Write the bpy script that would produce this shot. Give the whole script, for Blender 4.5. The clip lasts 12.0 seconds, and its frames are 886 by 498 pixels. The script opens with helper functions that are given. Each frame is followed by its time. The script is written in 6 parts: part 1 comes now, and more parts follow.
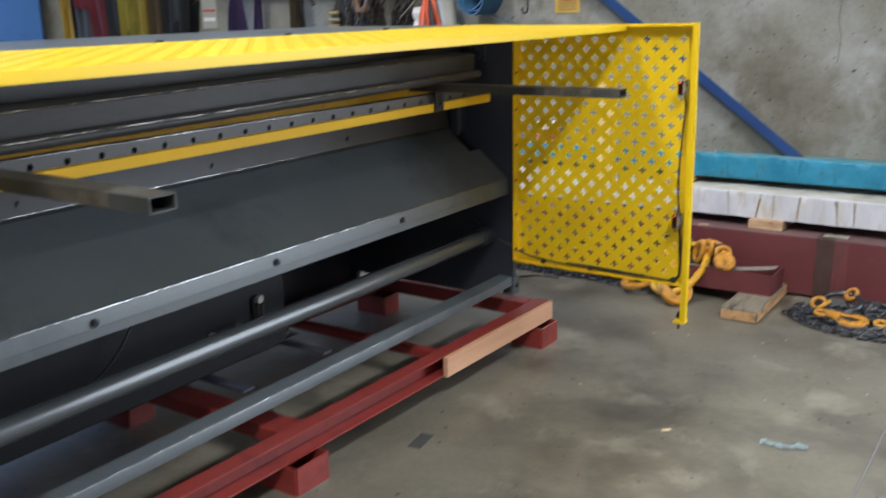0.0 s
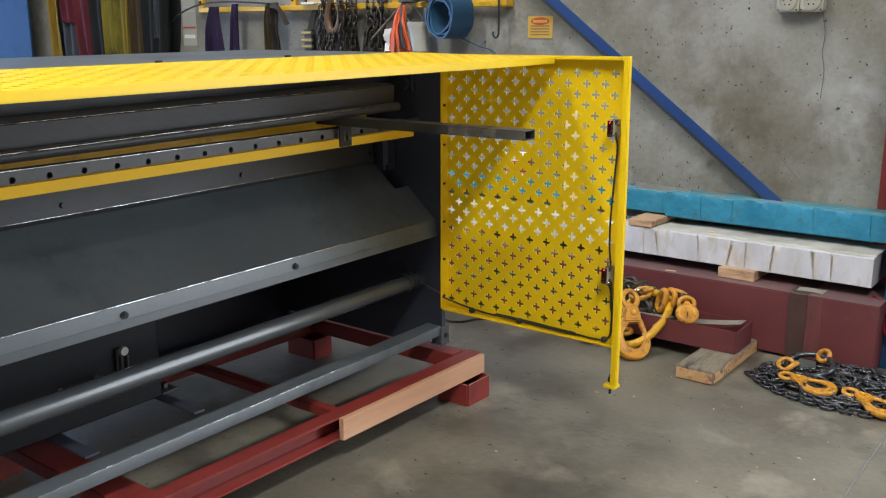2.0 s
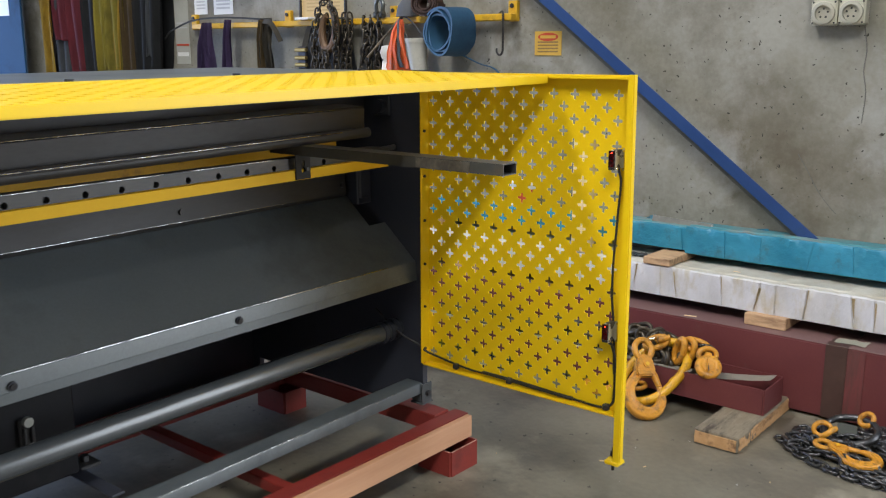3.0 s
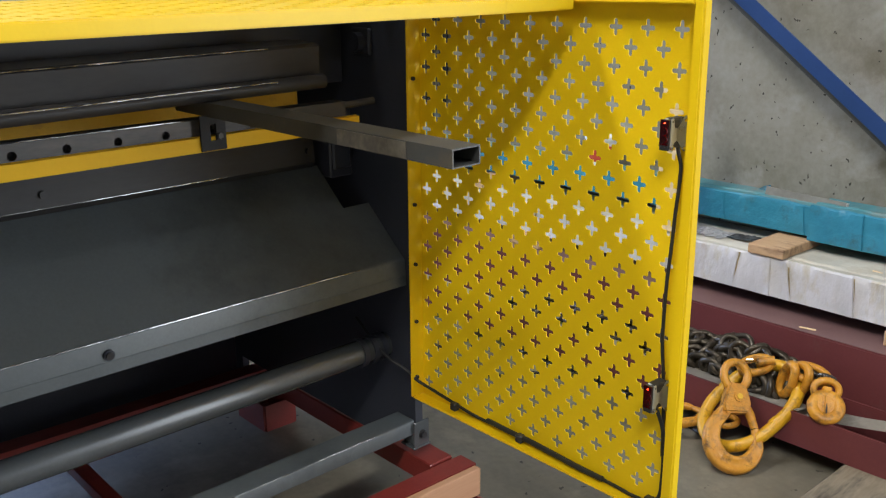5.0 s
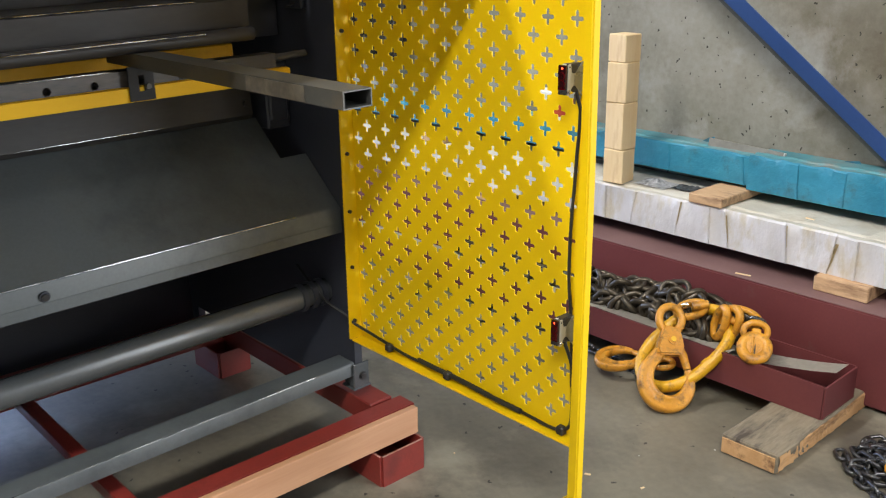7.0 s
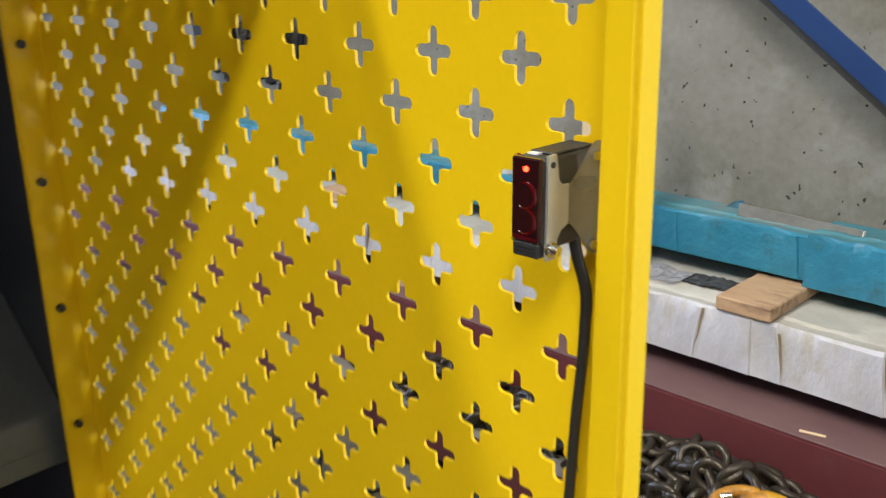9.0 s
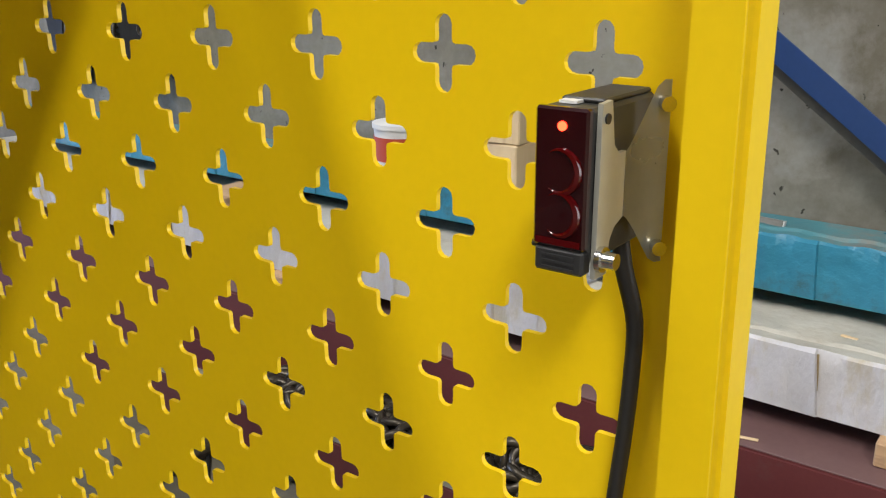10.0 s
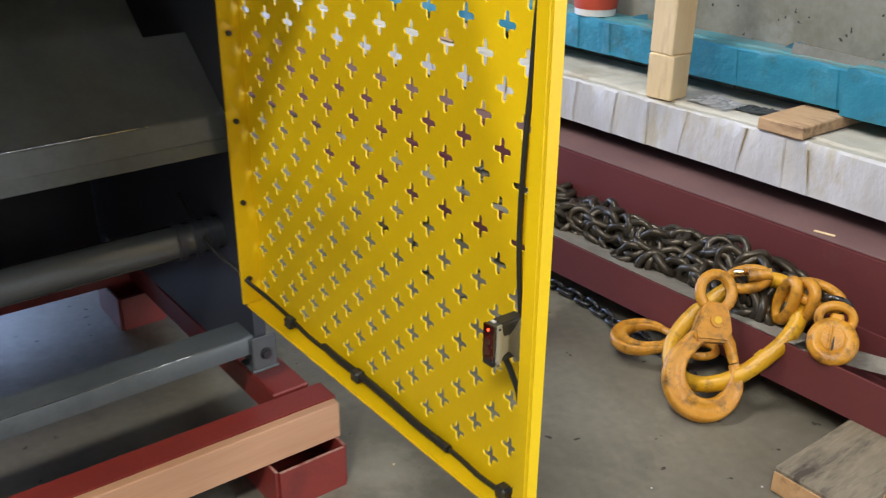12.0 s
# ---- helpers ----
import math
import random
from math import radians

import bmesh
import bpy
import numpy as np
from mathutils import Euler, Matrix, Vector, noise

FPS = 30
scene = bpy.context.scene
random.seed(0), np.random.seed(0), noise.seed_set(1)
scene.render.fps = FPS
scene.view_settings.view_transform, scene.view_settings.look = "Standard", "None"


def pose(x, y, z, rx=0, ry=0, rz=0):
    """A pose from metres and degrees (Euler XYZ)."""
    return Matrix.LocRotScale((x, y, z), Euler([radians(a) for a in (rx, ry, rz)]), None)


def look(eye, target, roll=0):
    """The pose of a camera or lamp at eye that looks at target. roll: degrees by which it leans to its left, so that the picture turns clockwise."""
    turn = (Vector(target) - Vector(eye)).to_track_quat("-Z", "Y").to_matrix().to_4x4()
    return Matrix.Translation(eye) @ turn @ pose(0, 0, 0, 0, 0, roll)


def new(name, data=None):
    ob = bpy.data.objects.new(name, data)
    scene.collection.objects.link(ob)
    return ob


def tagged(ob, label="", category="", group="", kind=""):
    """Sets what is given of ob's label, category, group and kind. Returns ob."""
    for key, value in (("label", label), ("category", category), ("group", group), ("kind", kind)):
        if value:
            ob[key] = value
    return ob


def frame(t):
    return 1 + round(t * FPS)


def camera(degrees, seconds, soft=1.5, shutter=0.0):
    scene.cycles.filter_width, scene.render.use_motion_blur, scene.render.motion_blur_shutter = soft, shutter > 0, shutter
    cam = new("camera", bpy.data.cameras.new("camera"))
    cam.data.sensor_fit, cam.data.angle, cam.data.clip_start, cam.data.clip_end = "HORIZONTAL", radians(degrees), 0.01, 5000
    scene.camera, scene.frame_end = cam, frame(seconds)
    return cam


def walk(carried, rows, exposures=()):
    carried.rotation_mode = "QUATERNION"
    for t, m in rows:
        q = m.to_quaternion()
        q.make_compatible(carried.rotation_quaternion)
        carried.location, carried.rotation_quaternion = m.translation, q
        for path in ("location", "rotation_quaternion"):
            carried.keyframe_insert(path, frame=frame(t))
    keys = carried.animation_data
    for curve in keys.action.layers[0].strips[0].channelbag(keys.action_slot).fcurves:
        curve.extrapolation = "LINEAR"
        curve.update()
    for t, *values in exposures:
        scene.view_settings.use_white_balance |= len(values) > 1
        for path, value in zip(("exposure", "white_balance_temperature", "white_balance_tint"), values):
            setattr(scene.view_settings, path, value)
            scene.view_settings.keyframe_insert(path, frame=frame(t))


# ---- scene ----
cam = camera(51.8, 12.0, soft=1.15, shutter=0.35)
PATH = [
    (0, (-0.004, -0.059, 1.295), (-1.105, 1.537, 0.803), -1.1),
    (0.5, (-0.079, 0.085, 1.324), (-1.068, 1.785, 0.959), -1.2),
    (1, (-0.128, 0.171, 1.336), (-1.123, 1.87, 0.985), -1.6),
    (1.5, (-0.016, 0.306, 1.318), (-1.119, 1.936, 0.965), -1.3),
    (2, (0.184, 0.463, 1.327), (-1.0, 2.008, 0.869), 0.0),
    (2.5, (0.185, 0.622, 1.313), (-1.03, 2.147, 0.871), -0.8),
    (3, (0.04, 0.906, 1.314), (-1.201, 2.418, 0.896), 0.0),
    (3.2, (-0.012, 0.978, 1.338), (-1.242, 2.489, 0.887), -0.1),
    (4.8, (-0.224, 1.705, 1.299), (-1.649, 2.993, 0.742), 0.1),
    (5, (-0.27, 1.759, 1.288), (-1.695, 3.042, 0.721), -0.3),
    (5.5, (-0.23, 1.774, 1.278), (-1.67, 3.025, 0.677), -1.3),
    (6, (-0.123, 1.744, 1.275), (-1.514, 3.041, 0.654), -0.2),
    (6.5, (-0.092, 1.748, 1.28), (-1.474, 3.055, 0.661), -0.5),
    (6.7, (-0.083, 1.752, 1.277), (-1.483, 3.035, 0.649), -0.7),
    (8.5, (-0.644, 2.513, 1.225), (-2.008, 3.803, 0.535), 0.1),
    (9, (-0.848, 2.671, 1.163), (-2.18, 4.03, 0.547), -0.8),
    (9.5, (-0.98, 2.76, 1.116), (-2.108, 4.297, 0.512), -1.1),
    (10, (-0.992, 2.777, 1.111), (-2.129, 4.303, 0.497), -0.4),
    (10.5, (-0.965, 2.761, 1.109), (-2.158, 4.236, 0.476), -0.0),
    (11, (-0.826, 2.668, 1.072), (-2.136, 3.978, 0.319), -0.2),
    (11.5, (-0.633, 2.545, 1.067), (-1.982, 3.755, 0.222), 2.3),
    (12, (-0.466, 2.437, 1.079), (-1.909, 3.554, 0.261), 0.6),
]
walk(cam, [(t, look(eye, target, roll)) for t, eye, target, roll in PATH],
     exposures=((0.0, 0.08, 6050, 10), (1.0, 0.0, 6150, 10), (2.0, 0.0, 6300, 10), (3.2, 0.0, 6400, 10), (5.0, -0.06, 6400, 10), (5.5, -0.02, 6450, 10), (6.0, 0.24, 6650, 10), (6.7, 0.28, 6650, 10), (8.4, 0.42, 6550, 10), (9.0, 0.06, 6550, 10), (10.0, -0.10, 6600, 10), (11.0, -0.12, 6600, 10), (12.0, 0.12, 6450, 10)))

# ---- daylight: roof lights, the open roller door and added fill openings ----
world = bpy.data.worlds.new("sky")
scene.world = world
world.use_nodes = True
_bg = world.node_tree.nodes["Background"]
_sky = world.node_tree.nodes.new("ShaderNodeTexSky")
_sky.sky_type, _sky.sun_disc = "NISHITA", False
_sky.sun_elevation, _sky.sun_rotation = radians(50), radians(60)
_bg.inputs["Strength"].default_value = 0.1
world.node_tree.links.new(_sky.outputs[0], _bg.inputs["Color"])


def daylight(name, m, sx, sy, watts, colour):
    lamp = bpy.data.lights.new(name, "AREA")
    lamp.shape, lamp.size, lamp.size_y, lamp.energy, lamp.color = "RECTANGLE", sx, sy, watts, colour
    ob = new(name, lamp)
    ob.matrix_world = m
    return ob


ROOF = 7.0
STRIPS = ((2.7, 0.8, -3.42, -0.28), (-3.25, 0.8, -3.42, 2.74))   # roof lights: x, width, from y, to y
EAST = 5.2
DOOR = (0.6, 4.6, 4.2)     # roller door in the north wall: from x, to x, height
# unseen openings to the south and west, added to let fill light in
SOUTH_OPENING = (-1.6, 1.4, 4.0)
WEST_OPENING = (0.0, 4.2, 3.6)  # in the west wall: from y, to y, height
daylight("roof_light_east", pose(STRIPS[0][0], -1.85, ROOF + 0.02, 0, 0, 0), 0.75, 3.1, 640, (1.0, 0.985, 0.955))
daylight("roof_light_west", pose(STRIPS[1][0], -0.34, ROOF + 0.02, 0, 0, 0), 0.7, 6.1, 560, (1.0, 0.985, 0.95))
daylight("door_light", look((2.6, 4.72, 2.1), (2.6, 0.0, 2.1)), 3.9, 4.1, 300, (0.88, 0.94, 1.0))
# added fill for south-facing sides, then bluish light for the floor under the shear
daylight("south_door_light", look((-0.1, -6.1, 2.0), (-0.1, 0.0, 2.0)), 2.9, 3.9, 60, (1.0, 0.985, 0.96))
daylight("west_door_light", look((-10.1, 2.1, 1.8), (0.0, 2.1, 1.8)), 4.1, 3.5, 430, (0.46, 0.61, 1.0))


# ---- materials ----


def material(name, a, b, rough=0.5, metal=0.0, scale=3.0, grain=60.0, bump=0.15, dirt=None, dirt_at=0.62, dirt_scale=1.3, spec=0.5, coat=0.0, stretch=(1, 1, 1), pale=None, pits=0.0, pit_scale=14.0, depth=0.003):
    """Two colours mixed by a broad and a fine noise, optional stains, a fine relief."""
    m = bpy.data.materials.new(name)
    m.use_nodes = True
    t, ln = m.node_tree, m.node_tree.links
    n = t.nodes
    sh = n["Principled BSDF"]
    co = n.new("ShaderNodeTexCoord")
    mp = n.new("ShaderNodeMapping")
    mp.inputs["Scale"].default_value = stretch
    ln.new(co.outputs["Object"], mp.inputs["Vector"])

    def nz(s, d, r=0.55):
        q = n.new("ShaderNodeTexNoise")
        q.inputs["Scale"].default_value, q.inputs["Detail"].default_value, q.inputs["Roughness"].default_value = s, d, r
        ln.new(mp.outputs[0], q.inputs["Vector"])
        return q

    def ramp(src, lo, hi):
        r = n.new("ShaderNodeMapRange")
        r.inputs["From Min"].default_value, r.inputs["From Max"].default_value = lo, hi
        ln.new(src, r.inputs["Value"])
        return r.outputs["Result"]

    def mix(fac, c1, c2):
        x = n.new("ShaderNodeMix")
        x.data_type = "RGBA"
        if isinstance(fac, float):
            x.inputs["Factor"].default_value = fac
        else:
            ln.new(fac, x.inputs["Factor"])
        for sock, c in ((x.inputs["A"], c1), (x.inputs["B"], c2)):
            if isinstance(c, tuple):
                sock.default_value = (*c, 1)
            else:
                ln.new(c, sock)
        return x.outputs["Result"]

    broad, fine = nz(scale, 6), nz(grain, 4)
    blend = n.new("ShaderNodeMath")
    blend.operation = "MULTIPLY_ADD"
    blend.inputs[1].default_value = 0.3
    ln.new(fine.outputs[0], blend.inputs[0])
    ln.new(broad.outputs[0], blend.inputs[2])
    col = mix(ramp(blend.outputs[0], 0.45, 0.85), a, b)
    if dirt:
        st = nz(dirt_scale, 8, 0.7)
        col = mix(ramp(st.outputs[0], dirt_at - 0.06, dirt_at + 0.12), col, dirt)
    if pale:
        st2 = nz(dirt_scale * 1.7 + 0.3, 9, 0.65)
        st2.inputs["Distortion"].default_value = 0.15
        col = mix(ramp(st2.outputs[0], 0.55, 0.72), col, pale)
    if pits:
        vo = n.new("ShaderNodeTexVoronoi")
        vo.inputs["Scale"].default_value = pit_scale
        warp = n.new("ShaderNodeVectorMath")
        warp.operation = "MULTIPLY_ADD"
        warp.inputs[1].default_value = (0.05, 0.05, 0.05)
        ln.new(nz(31, 3).outputs["Color"], warp.inputs[0])
        ln.new(mp.outputs[0], warp.inputs[2])
        ln.new(warp.outputs[0], vo.inputs["Vector"])
        near = ramp(vo.outputs["Distance"], 0.16, 0.10)
        rare = n.new("ShaderNodeSeparateColor")
        ln.new(vo.outputs["Color"], rare.inputs[0])
        few = n.new("ShaderNodeMath")
        few.operation = "LESS_THAN"
        few.inputs[1].default_value = pits
        ln.new(rare.outputs[0], few.inputs[0])
        both = n.new("ShaderNodeMath")
        both.operation = "MULTIPLY"
        ln.new(near, both.inputs[0])
        ln.new(few.outputs[0], both.inputs[1])
        col = mix(both.outputs[0], col, tuple(c * 0.22 for c in a))
    ln.new(col, sh.inputs["Base Color"])
    rr = n.new("ShaderNodeMapRange")
    rr.inputs["To Min"].default_value, rr.inputs["To Max"].default_value = max(0.03, rough - 0.08), min(1, rough + 0.1)
    ln.new(broad.outputs[0], rr.inputs["Value"])
    ln.new(rr.outputs["Result"], sh.inputs["Roughness"])
    sh.inputs["Metallic"].default_value = metal
    sh.inputs["Specular IOR Level"].default_value = spec
    sh.inputs["Coat Weight"].default_value = coat
    if bump:
        bp = n.new("ShaderNodeBump")
        bp.inputs["Strength"].default_value, bp.inputs["Distance"].default_value = bump, depth
        ln.new(blend.outputs[0], bp.inputs["Height"])
        ln.new(bp.outputs[0], sh.inputs["Normal"])
    return m


YELLOW = material("yellow_paint", (0.78, 0.515, 0.005), (0.86, 0.575, 0.006), 0.36, 0, 2.5, 220, 0.06, (0.66, 0.39, 0.01), 0.70, 4.0, spec=0.35)
YELLOW_BAR = material("golden_yellow_paint", (0.70, 0.41, 0.012), (0.78, 0.47, 0.016), 0.5, 0, 4, 150, 0.1, (0.48, 0.26, 0.02), 0.68, 6.0, spec=0.2)
YELLOW_DULL = material("orange_yellow_paint", (0.60, 0.34, 0.015), (0.70, 0.42, 0.02), 0.5, 0, 4, 150, 0.1, (0.22, 0.12, 0.03), 0.60, 7.0)
GREY = material("machine_grey_paint", (0.066, 0.077, 0.083), (0.104, 0.118, 0.125), 0.35, 0, 1.6, 160, 0.1, (0.037, 0.044, 0.049), 0.58, 1.6, spec=0.55)
GREY_GLOSS = material("glossy_machine_grey", (0.052, 0.059, 0.063), (0.074, 0.082, 0.087), 0.20, 0, 3, 180, 0.05, (0.06, 0.065, 0.066), 0.64, 4.0, spec=0.8)
GREY_DARK = material("dark_grey_paint", (0.024, 0.027, 0.038), (0.040, 0.043, 0.056), 0.42, 0, 3, 150, 0.1, (0.035, 0.035, 0.035), 0.62, 4.0)
BLACK_STEEL = material("blackened_steel", (0.026, 0.025, 0.027), (0.046, 0.044, 0.045), 0.44, 0.2, 6, 120, 0.2, (0.03, 0.027, 0.025), 0.6, 5.0, spec=0.35, stretch=(1, 0.3, 1))
BLACK_PAINT = material("black_paint", (0.007, 0.007, 0.009), (0.012, 0.012, 0.015), 0.5, 0, 3, 150, 0.1, (0.018, 0.018, 0.018), 0.64, 4.0, spec=0.25)
STEEL = material("machined_steel", (0.05, 0.05, 0.052), (0.085, 0.083, 0.083), 0.48, 0.4, 8, 200, 0.1, (0.14, 0.12, 0.11), 0.62, 7.0, stretch=(1, 0.2, 1))
# bright metal with dark gaps, paints broken highlights on rounded edges
EDGE_GLINT = material("edge_glint_metal", (0.45, 0.45, 0.44), (0.62, 0.62, 0.61), 0.22, 1.0, 5, 90, 0.1, (0.045, 0.047, 0.05), 0.47, 13.0)
ZINC = material("zinc_plate", (0.48, 0.48, 0.42), (0.56, 0.56, 0.50), 0.34, 0.5, 30, 400, 0.05)
CHROME = material("bright_steel", (0.62, 0.61, 0.58), (0.75, 0.74, 0.72), 0.18, 1.0, 30, 300, 0.03)
RED = material("red_oxide_paint", (0.20, 0.027, 0.022), (0.28, 0.04, 0.03), 0.33, 0, 5, 120, 0.15, (0.13, 0.022, 0.02), 0.57, 5.0)
WORN_RED = material("worn_red_edge", (0.34, 0.15, 0.12), (0.55, 0.36, 0.31), 0.45, 0.2, 30, 200, 0.1, (0.24, 0.04, 0.03), 0.5, 40.0)
MAROON = material("maroon_primer", (0.108, 0.023, 0.025), (0.145, 0.033, 0.033), 0.55, 0, 4, 120, 0.12, (0.12, 0.075, 0.065), 0.66, 3.0)
MAROON_TOP = material("dusty_maroon_primer", (0.135, 0.072, 0.070), (0.18, 0.10, 0.094), 0.6, 0, 4, 90, 0.12, (0.15, 0.08, 0.08), 0.6, 3.0)
PLY = material("new_plywood", (0.52, 0.27, 0.15), (0.64, 0.37, 0.22), 0.55, 0, 6, 90, 0.25, (0.30, 0.13, 0.07), 0.62, 7.0, stretch=(1, 0.15, 2.5))
PINE = material("sawn_pine", (0.70, 0.50, 0.27), (0.80, 0.63, 0.39), 0.65, 0, 6, 80, 0.25, (0.50, 0.30, 0.15), 0.64, 4.0, stretch=(1.5, 1.5, 0.3))
PINE_FLAT = material("stained_pine", (0.46, 0.28, 0.15), (0.60, 0.40, 0.23), 0.7, 0, 9, 80, 0.35, (0.20, 0.11, 0.06), 0.57, 14.0, stretch=(0.35, 1.5, 1.5))
OLD_WOOD = material("weathered_timber", (0.17, 0.135, 0.09), (0.32, 0.27, 0.19), 0.85, 0, 12, 90, 0.8, (0.065, 0.05, 0.036), 0.52, 12.0, stretch=(1.6, 0.25, 1.6), depth=0.006)
OLD_WOOD_EDGE = material("split_timber_edge", (0.46, 0.25, 0.10), (0.60, 0.36, 0.17), 0.8, 0, 14, 90, 0.8, (0.14, 0.07, 0.035), 0.56, 16.0, stretch=(1.6, 0.25, 1.6))
WHITE_WRAP = material("white_plastic_wrap", (0.51, 0.50, 0.505), (0.63, 0.62, 0.645), 0.42, 0, 7, 13, 0.9, (0.48, 0.42, 0.30), 0.585, 8.0, stretch=(1.5, 1, 0.6), depth=0.025)
TEAL_WRAP = material("teal_plastic_wrap", (0.017, 0.175, 0.28), (0.042, 0.27, 0.41), 0.42, 0, 7, 22, 0.9, (0.04, 0.12, 0.14), 0.60, 11.0, stretch=(1, 1, 1), depth=0.02)
TAPE_SMEAR = material("glue_smear", (0.075, 0.030, 0.027), (0.115, 0.048, 0.042), 0.5, 0, 6, 60, 0.2, (0.16, 0.04, 0.04), 0.5, 9.0, stretch=(3, 1, 0.4))
TAPE = material("brown_tape", (0.052, 0.027, 0.023), (0.08, 0.043, 0.035), 0.35, 0, 9, 60, 0.2)
BLUE = material("blue_steel_paint", (0.014, 0.046, 0.155), (0.02, 0.06, 0.195), 0.45, 0, 3, 90, 0.1, (0.025, 0.05, 0.12), 0.66, 3.0)
BLUE_DEEP = material("dark_blue_paint", (0.014, 0.05, 0.105), (0.02, 0.064, 0.13), 0.72, 0, 2, 90, 0.1, (0.014, 0.035, 0.07), 0.62, 2.0, spec=0.1)
BRACE_TOP = material("dusty_blue_paint", (0.10, 0.10, 0.09), (0.15, 0.148, 0.13), 0.7, 0, 5, 90, 0.1, (0.06, 0.065, 0.08), 0.6, 5.0)
CONCRETE = material("concrete_wall", (0.19, 0.178, 0.135), (0.325, 0.315, 0.28), 0.85, 0, 2.4, 48, 0.6, (0.135, 0.118, 0.085), 0.525, 1.3, pale=(0.375, 0.37, 0.35), pits=0.5, pit_scale=33.0)
CHAIN = material("oiled_chain_steel", (0.045, 0.037, 0.028), (0.09, 0.074, 0.052), 0.34, 0.6, 14, 120, 0.3, (0.04, 0.035, 0.03), 0.6, 14.0)
CHAIN_GREY = material("dark_chain_steel", (0.06, 0.062, 0.066), (0.12, 0.12, 0.125), 0.28, 0.8, 14, 120, 0.3, (0.02, 0.018, 0.016), 0.6, 14.0)
HOOK = material("worn_orange_enamel", (0.46, 0.19, 0.013), (0.63, 0.295, 0.028), 0.34, 0, 16, 130, 0.6, (0.13, 0.06, 0.016), 0.555, 34.0, depth=0.008)
RING = material("worn_yellow_enamel", (0.57, 0.29, 0.008), (0.68, 0.37, 0.014), 0.34, 0, 16, 130, 0.6, (0.16, 0.08, 0.016), 0.58, 30.0, depth=0.006)
RUBBER = material("black_cable", (0.012, 0.012, 0.012), (0.022, 0.022, 0.022), 0.45, 0, 10, 200, 0.05)
LINER = material("grey_liner", (0.36, 0.33, 0.28), (0.48, 0.45, 0.39), 0.7, 0, 5, 80, 0.25, (0.12, 0.12, 0.11), 0.58, 4.0)
BEIGE = material("beige_plastic", (0.50, 0.49, 0.40), (0.60, 0.58, 0.49), 0.5, 0, 8, 150, 0.08, (0.36, 0.34, 0.27), 0.64, 9.0)
PAPER = material("white_paper", (0.70, 0.70, 0.69), (0.80, 0.80, 0.79), 0.8, 0, 6, 60, 0.05)
# dark colour for walls out of view, keeps bounced light down
UNSEEN_DARK = material("unseen_wall_dark", (0.09, 0.09, 0.092), (0.14, 0.14, 0.142), 0.7, 0, 2, 30, 0.1)
STEEL_ROOF = material("roof_sheet", (0.20, 0.205, 0.21), (0.26, 0.265, 0.27), 0.6, 0.0, 2, 30, 0.1)


def floor_material():
    m = material("worn_concrete_floor", (0.118, 0.104, 0.077), (0.224, 0.205, 0.157), 0.36, 0, 2.0, 45, 0.35, (0.072, 0.065, 0.053), 0.545, 1.4, pale=(0.30, 0.275, 0.21), pits=0.25, pit_scale=24.0)
    return m


FLOOR = floor_material()

# ---- mesh helpers ----


def add_box(bm, x0, x1, y0, y1, z0, z1, bevel=0.0, m=None, seg=1):
    r = bmesh.ops.create_cube(bm, size=1.0)
    vs = r["verts"]
    for v in vs:
        v.co = Vector(((x0 + x1) / 2 + v.co.x * (x1 - x0), (y0 + y1) / 2 + v.co.y * (y1 - y0), (z0 + z1) / 2 + v.co.z * (z1 - z0)))
    if bevel:
        es = list({e for v in vs for e in v.link_edges})
        g = bmesh.ops.bevel(bm, geom=es, offset=bevel, segments=seg, affect="EDGES", clamp_overlap=True)
        vs = list({v for f in g["faces"] for v in f.verts} | {v for v in vs if v.is_valid})
    if m:
        bmesh.ops.transform(bm, matrix=m, verts=vs)
    return vs


def box(x0, x1, y0, y1, z0, z1, bevel=0.002, m=None, seg=1):
    bm = bmesh.new()
    add_box(bm, x0, x1, y0, y1, z0, z1, bevel, m, seg)
    return bm


def add_rod(bm, a, b, r, n=16, r2=None):
    a, b = Vector(a), Vector(b)
    d = b - a
    mat = Matrix.Translation((a + b) / 2) @ d.to_track_quat("Z", "Y").to_matrix().to_4x4()
    bmesh.ops.create_cone(bm, cap_ends=True, segments=n, radius1=r, radius2=r if r2 is None else r2, depth=d.length, matrix=mat)


def rod(a, b, r, n=16, r2=None):
    bm = bmesh.new()
    add_rod(bm, a, b, r, n, r2)
    return bm


def extruded(profile, y0, y1, axis="y"):
    """A closed outline of (u, w) pairs drawn out along an axis: u, w are x, z for y and y, z for x."""
    bm = bmesh.new()
    ends = []
    for s in (y0, y1):
        ends.append([bm.verts.new((u, s, w) if axis == "y" else (s, u, w)) for u, w in profile])
    n = len(profile)
    for i in range(n):
        j = (i + 1) % n
        bm.faces.new((ends[0][i], ends[0][j], ends[1][j], ends[1][i]))
    bm.faces.new(ends[0])
    bm.faces.new(ends[1][::-1])
    bmesh.ops.recalc_face_normals(bm, faces=bm.faces)
    return bm


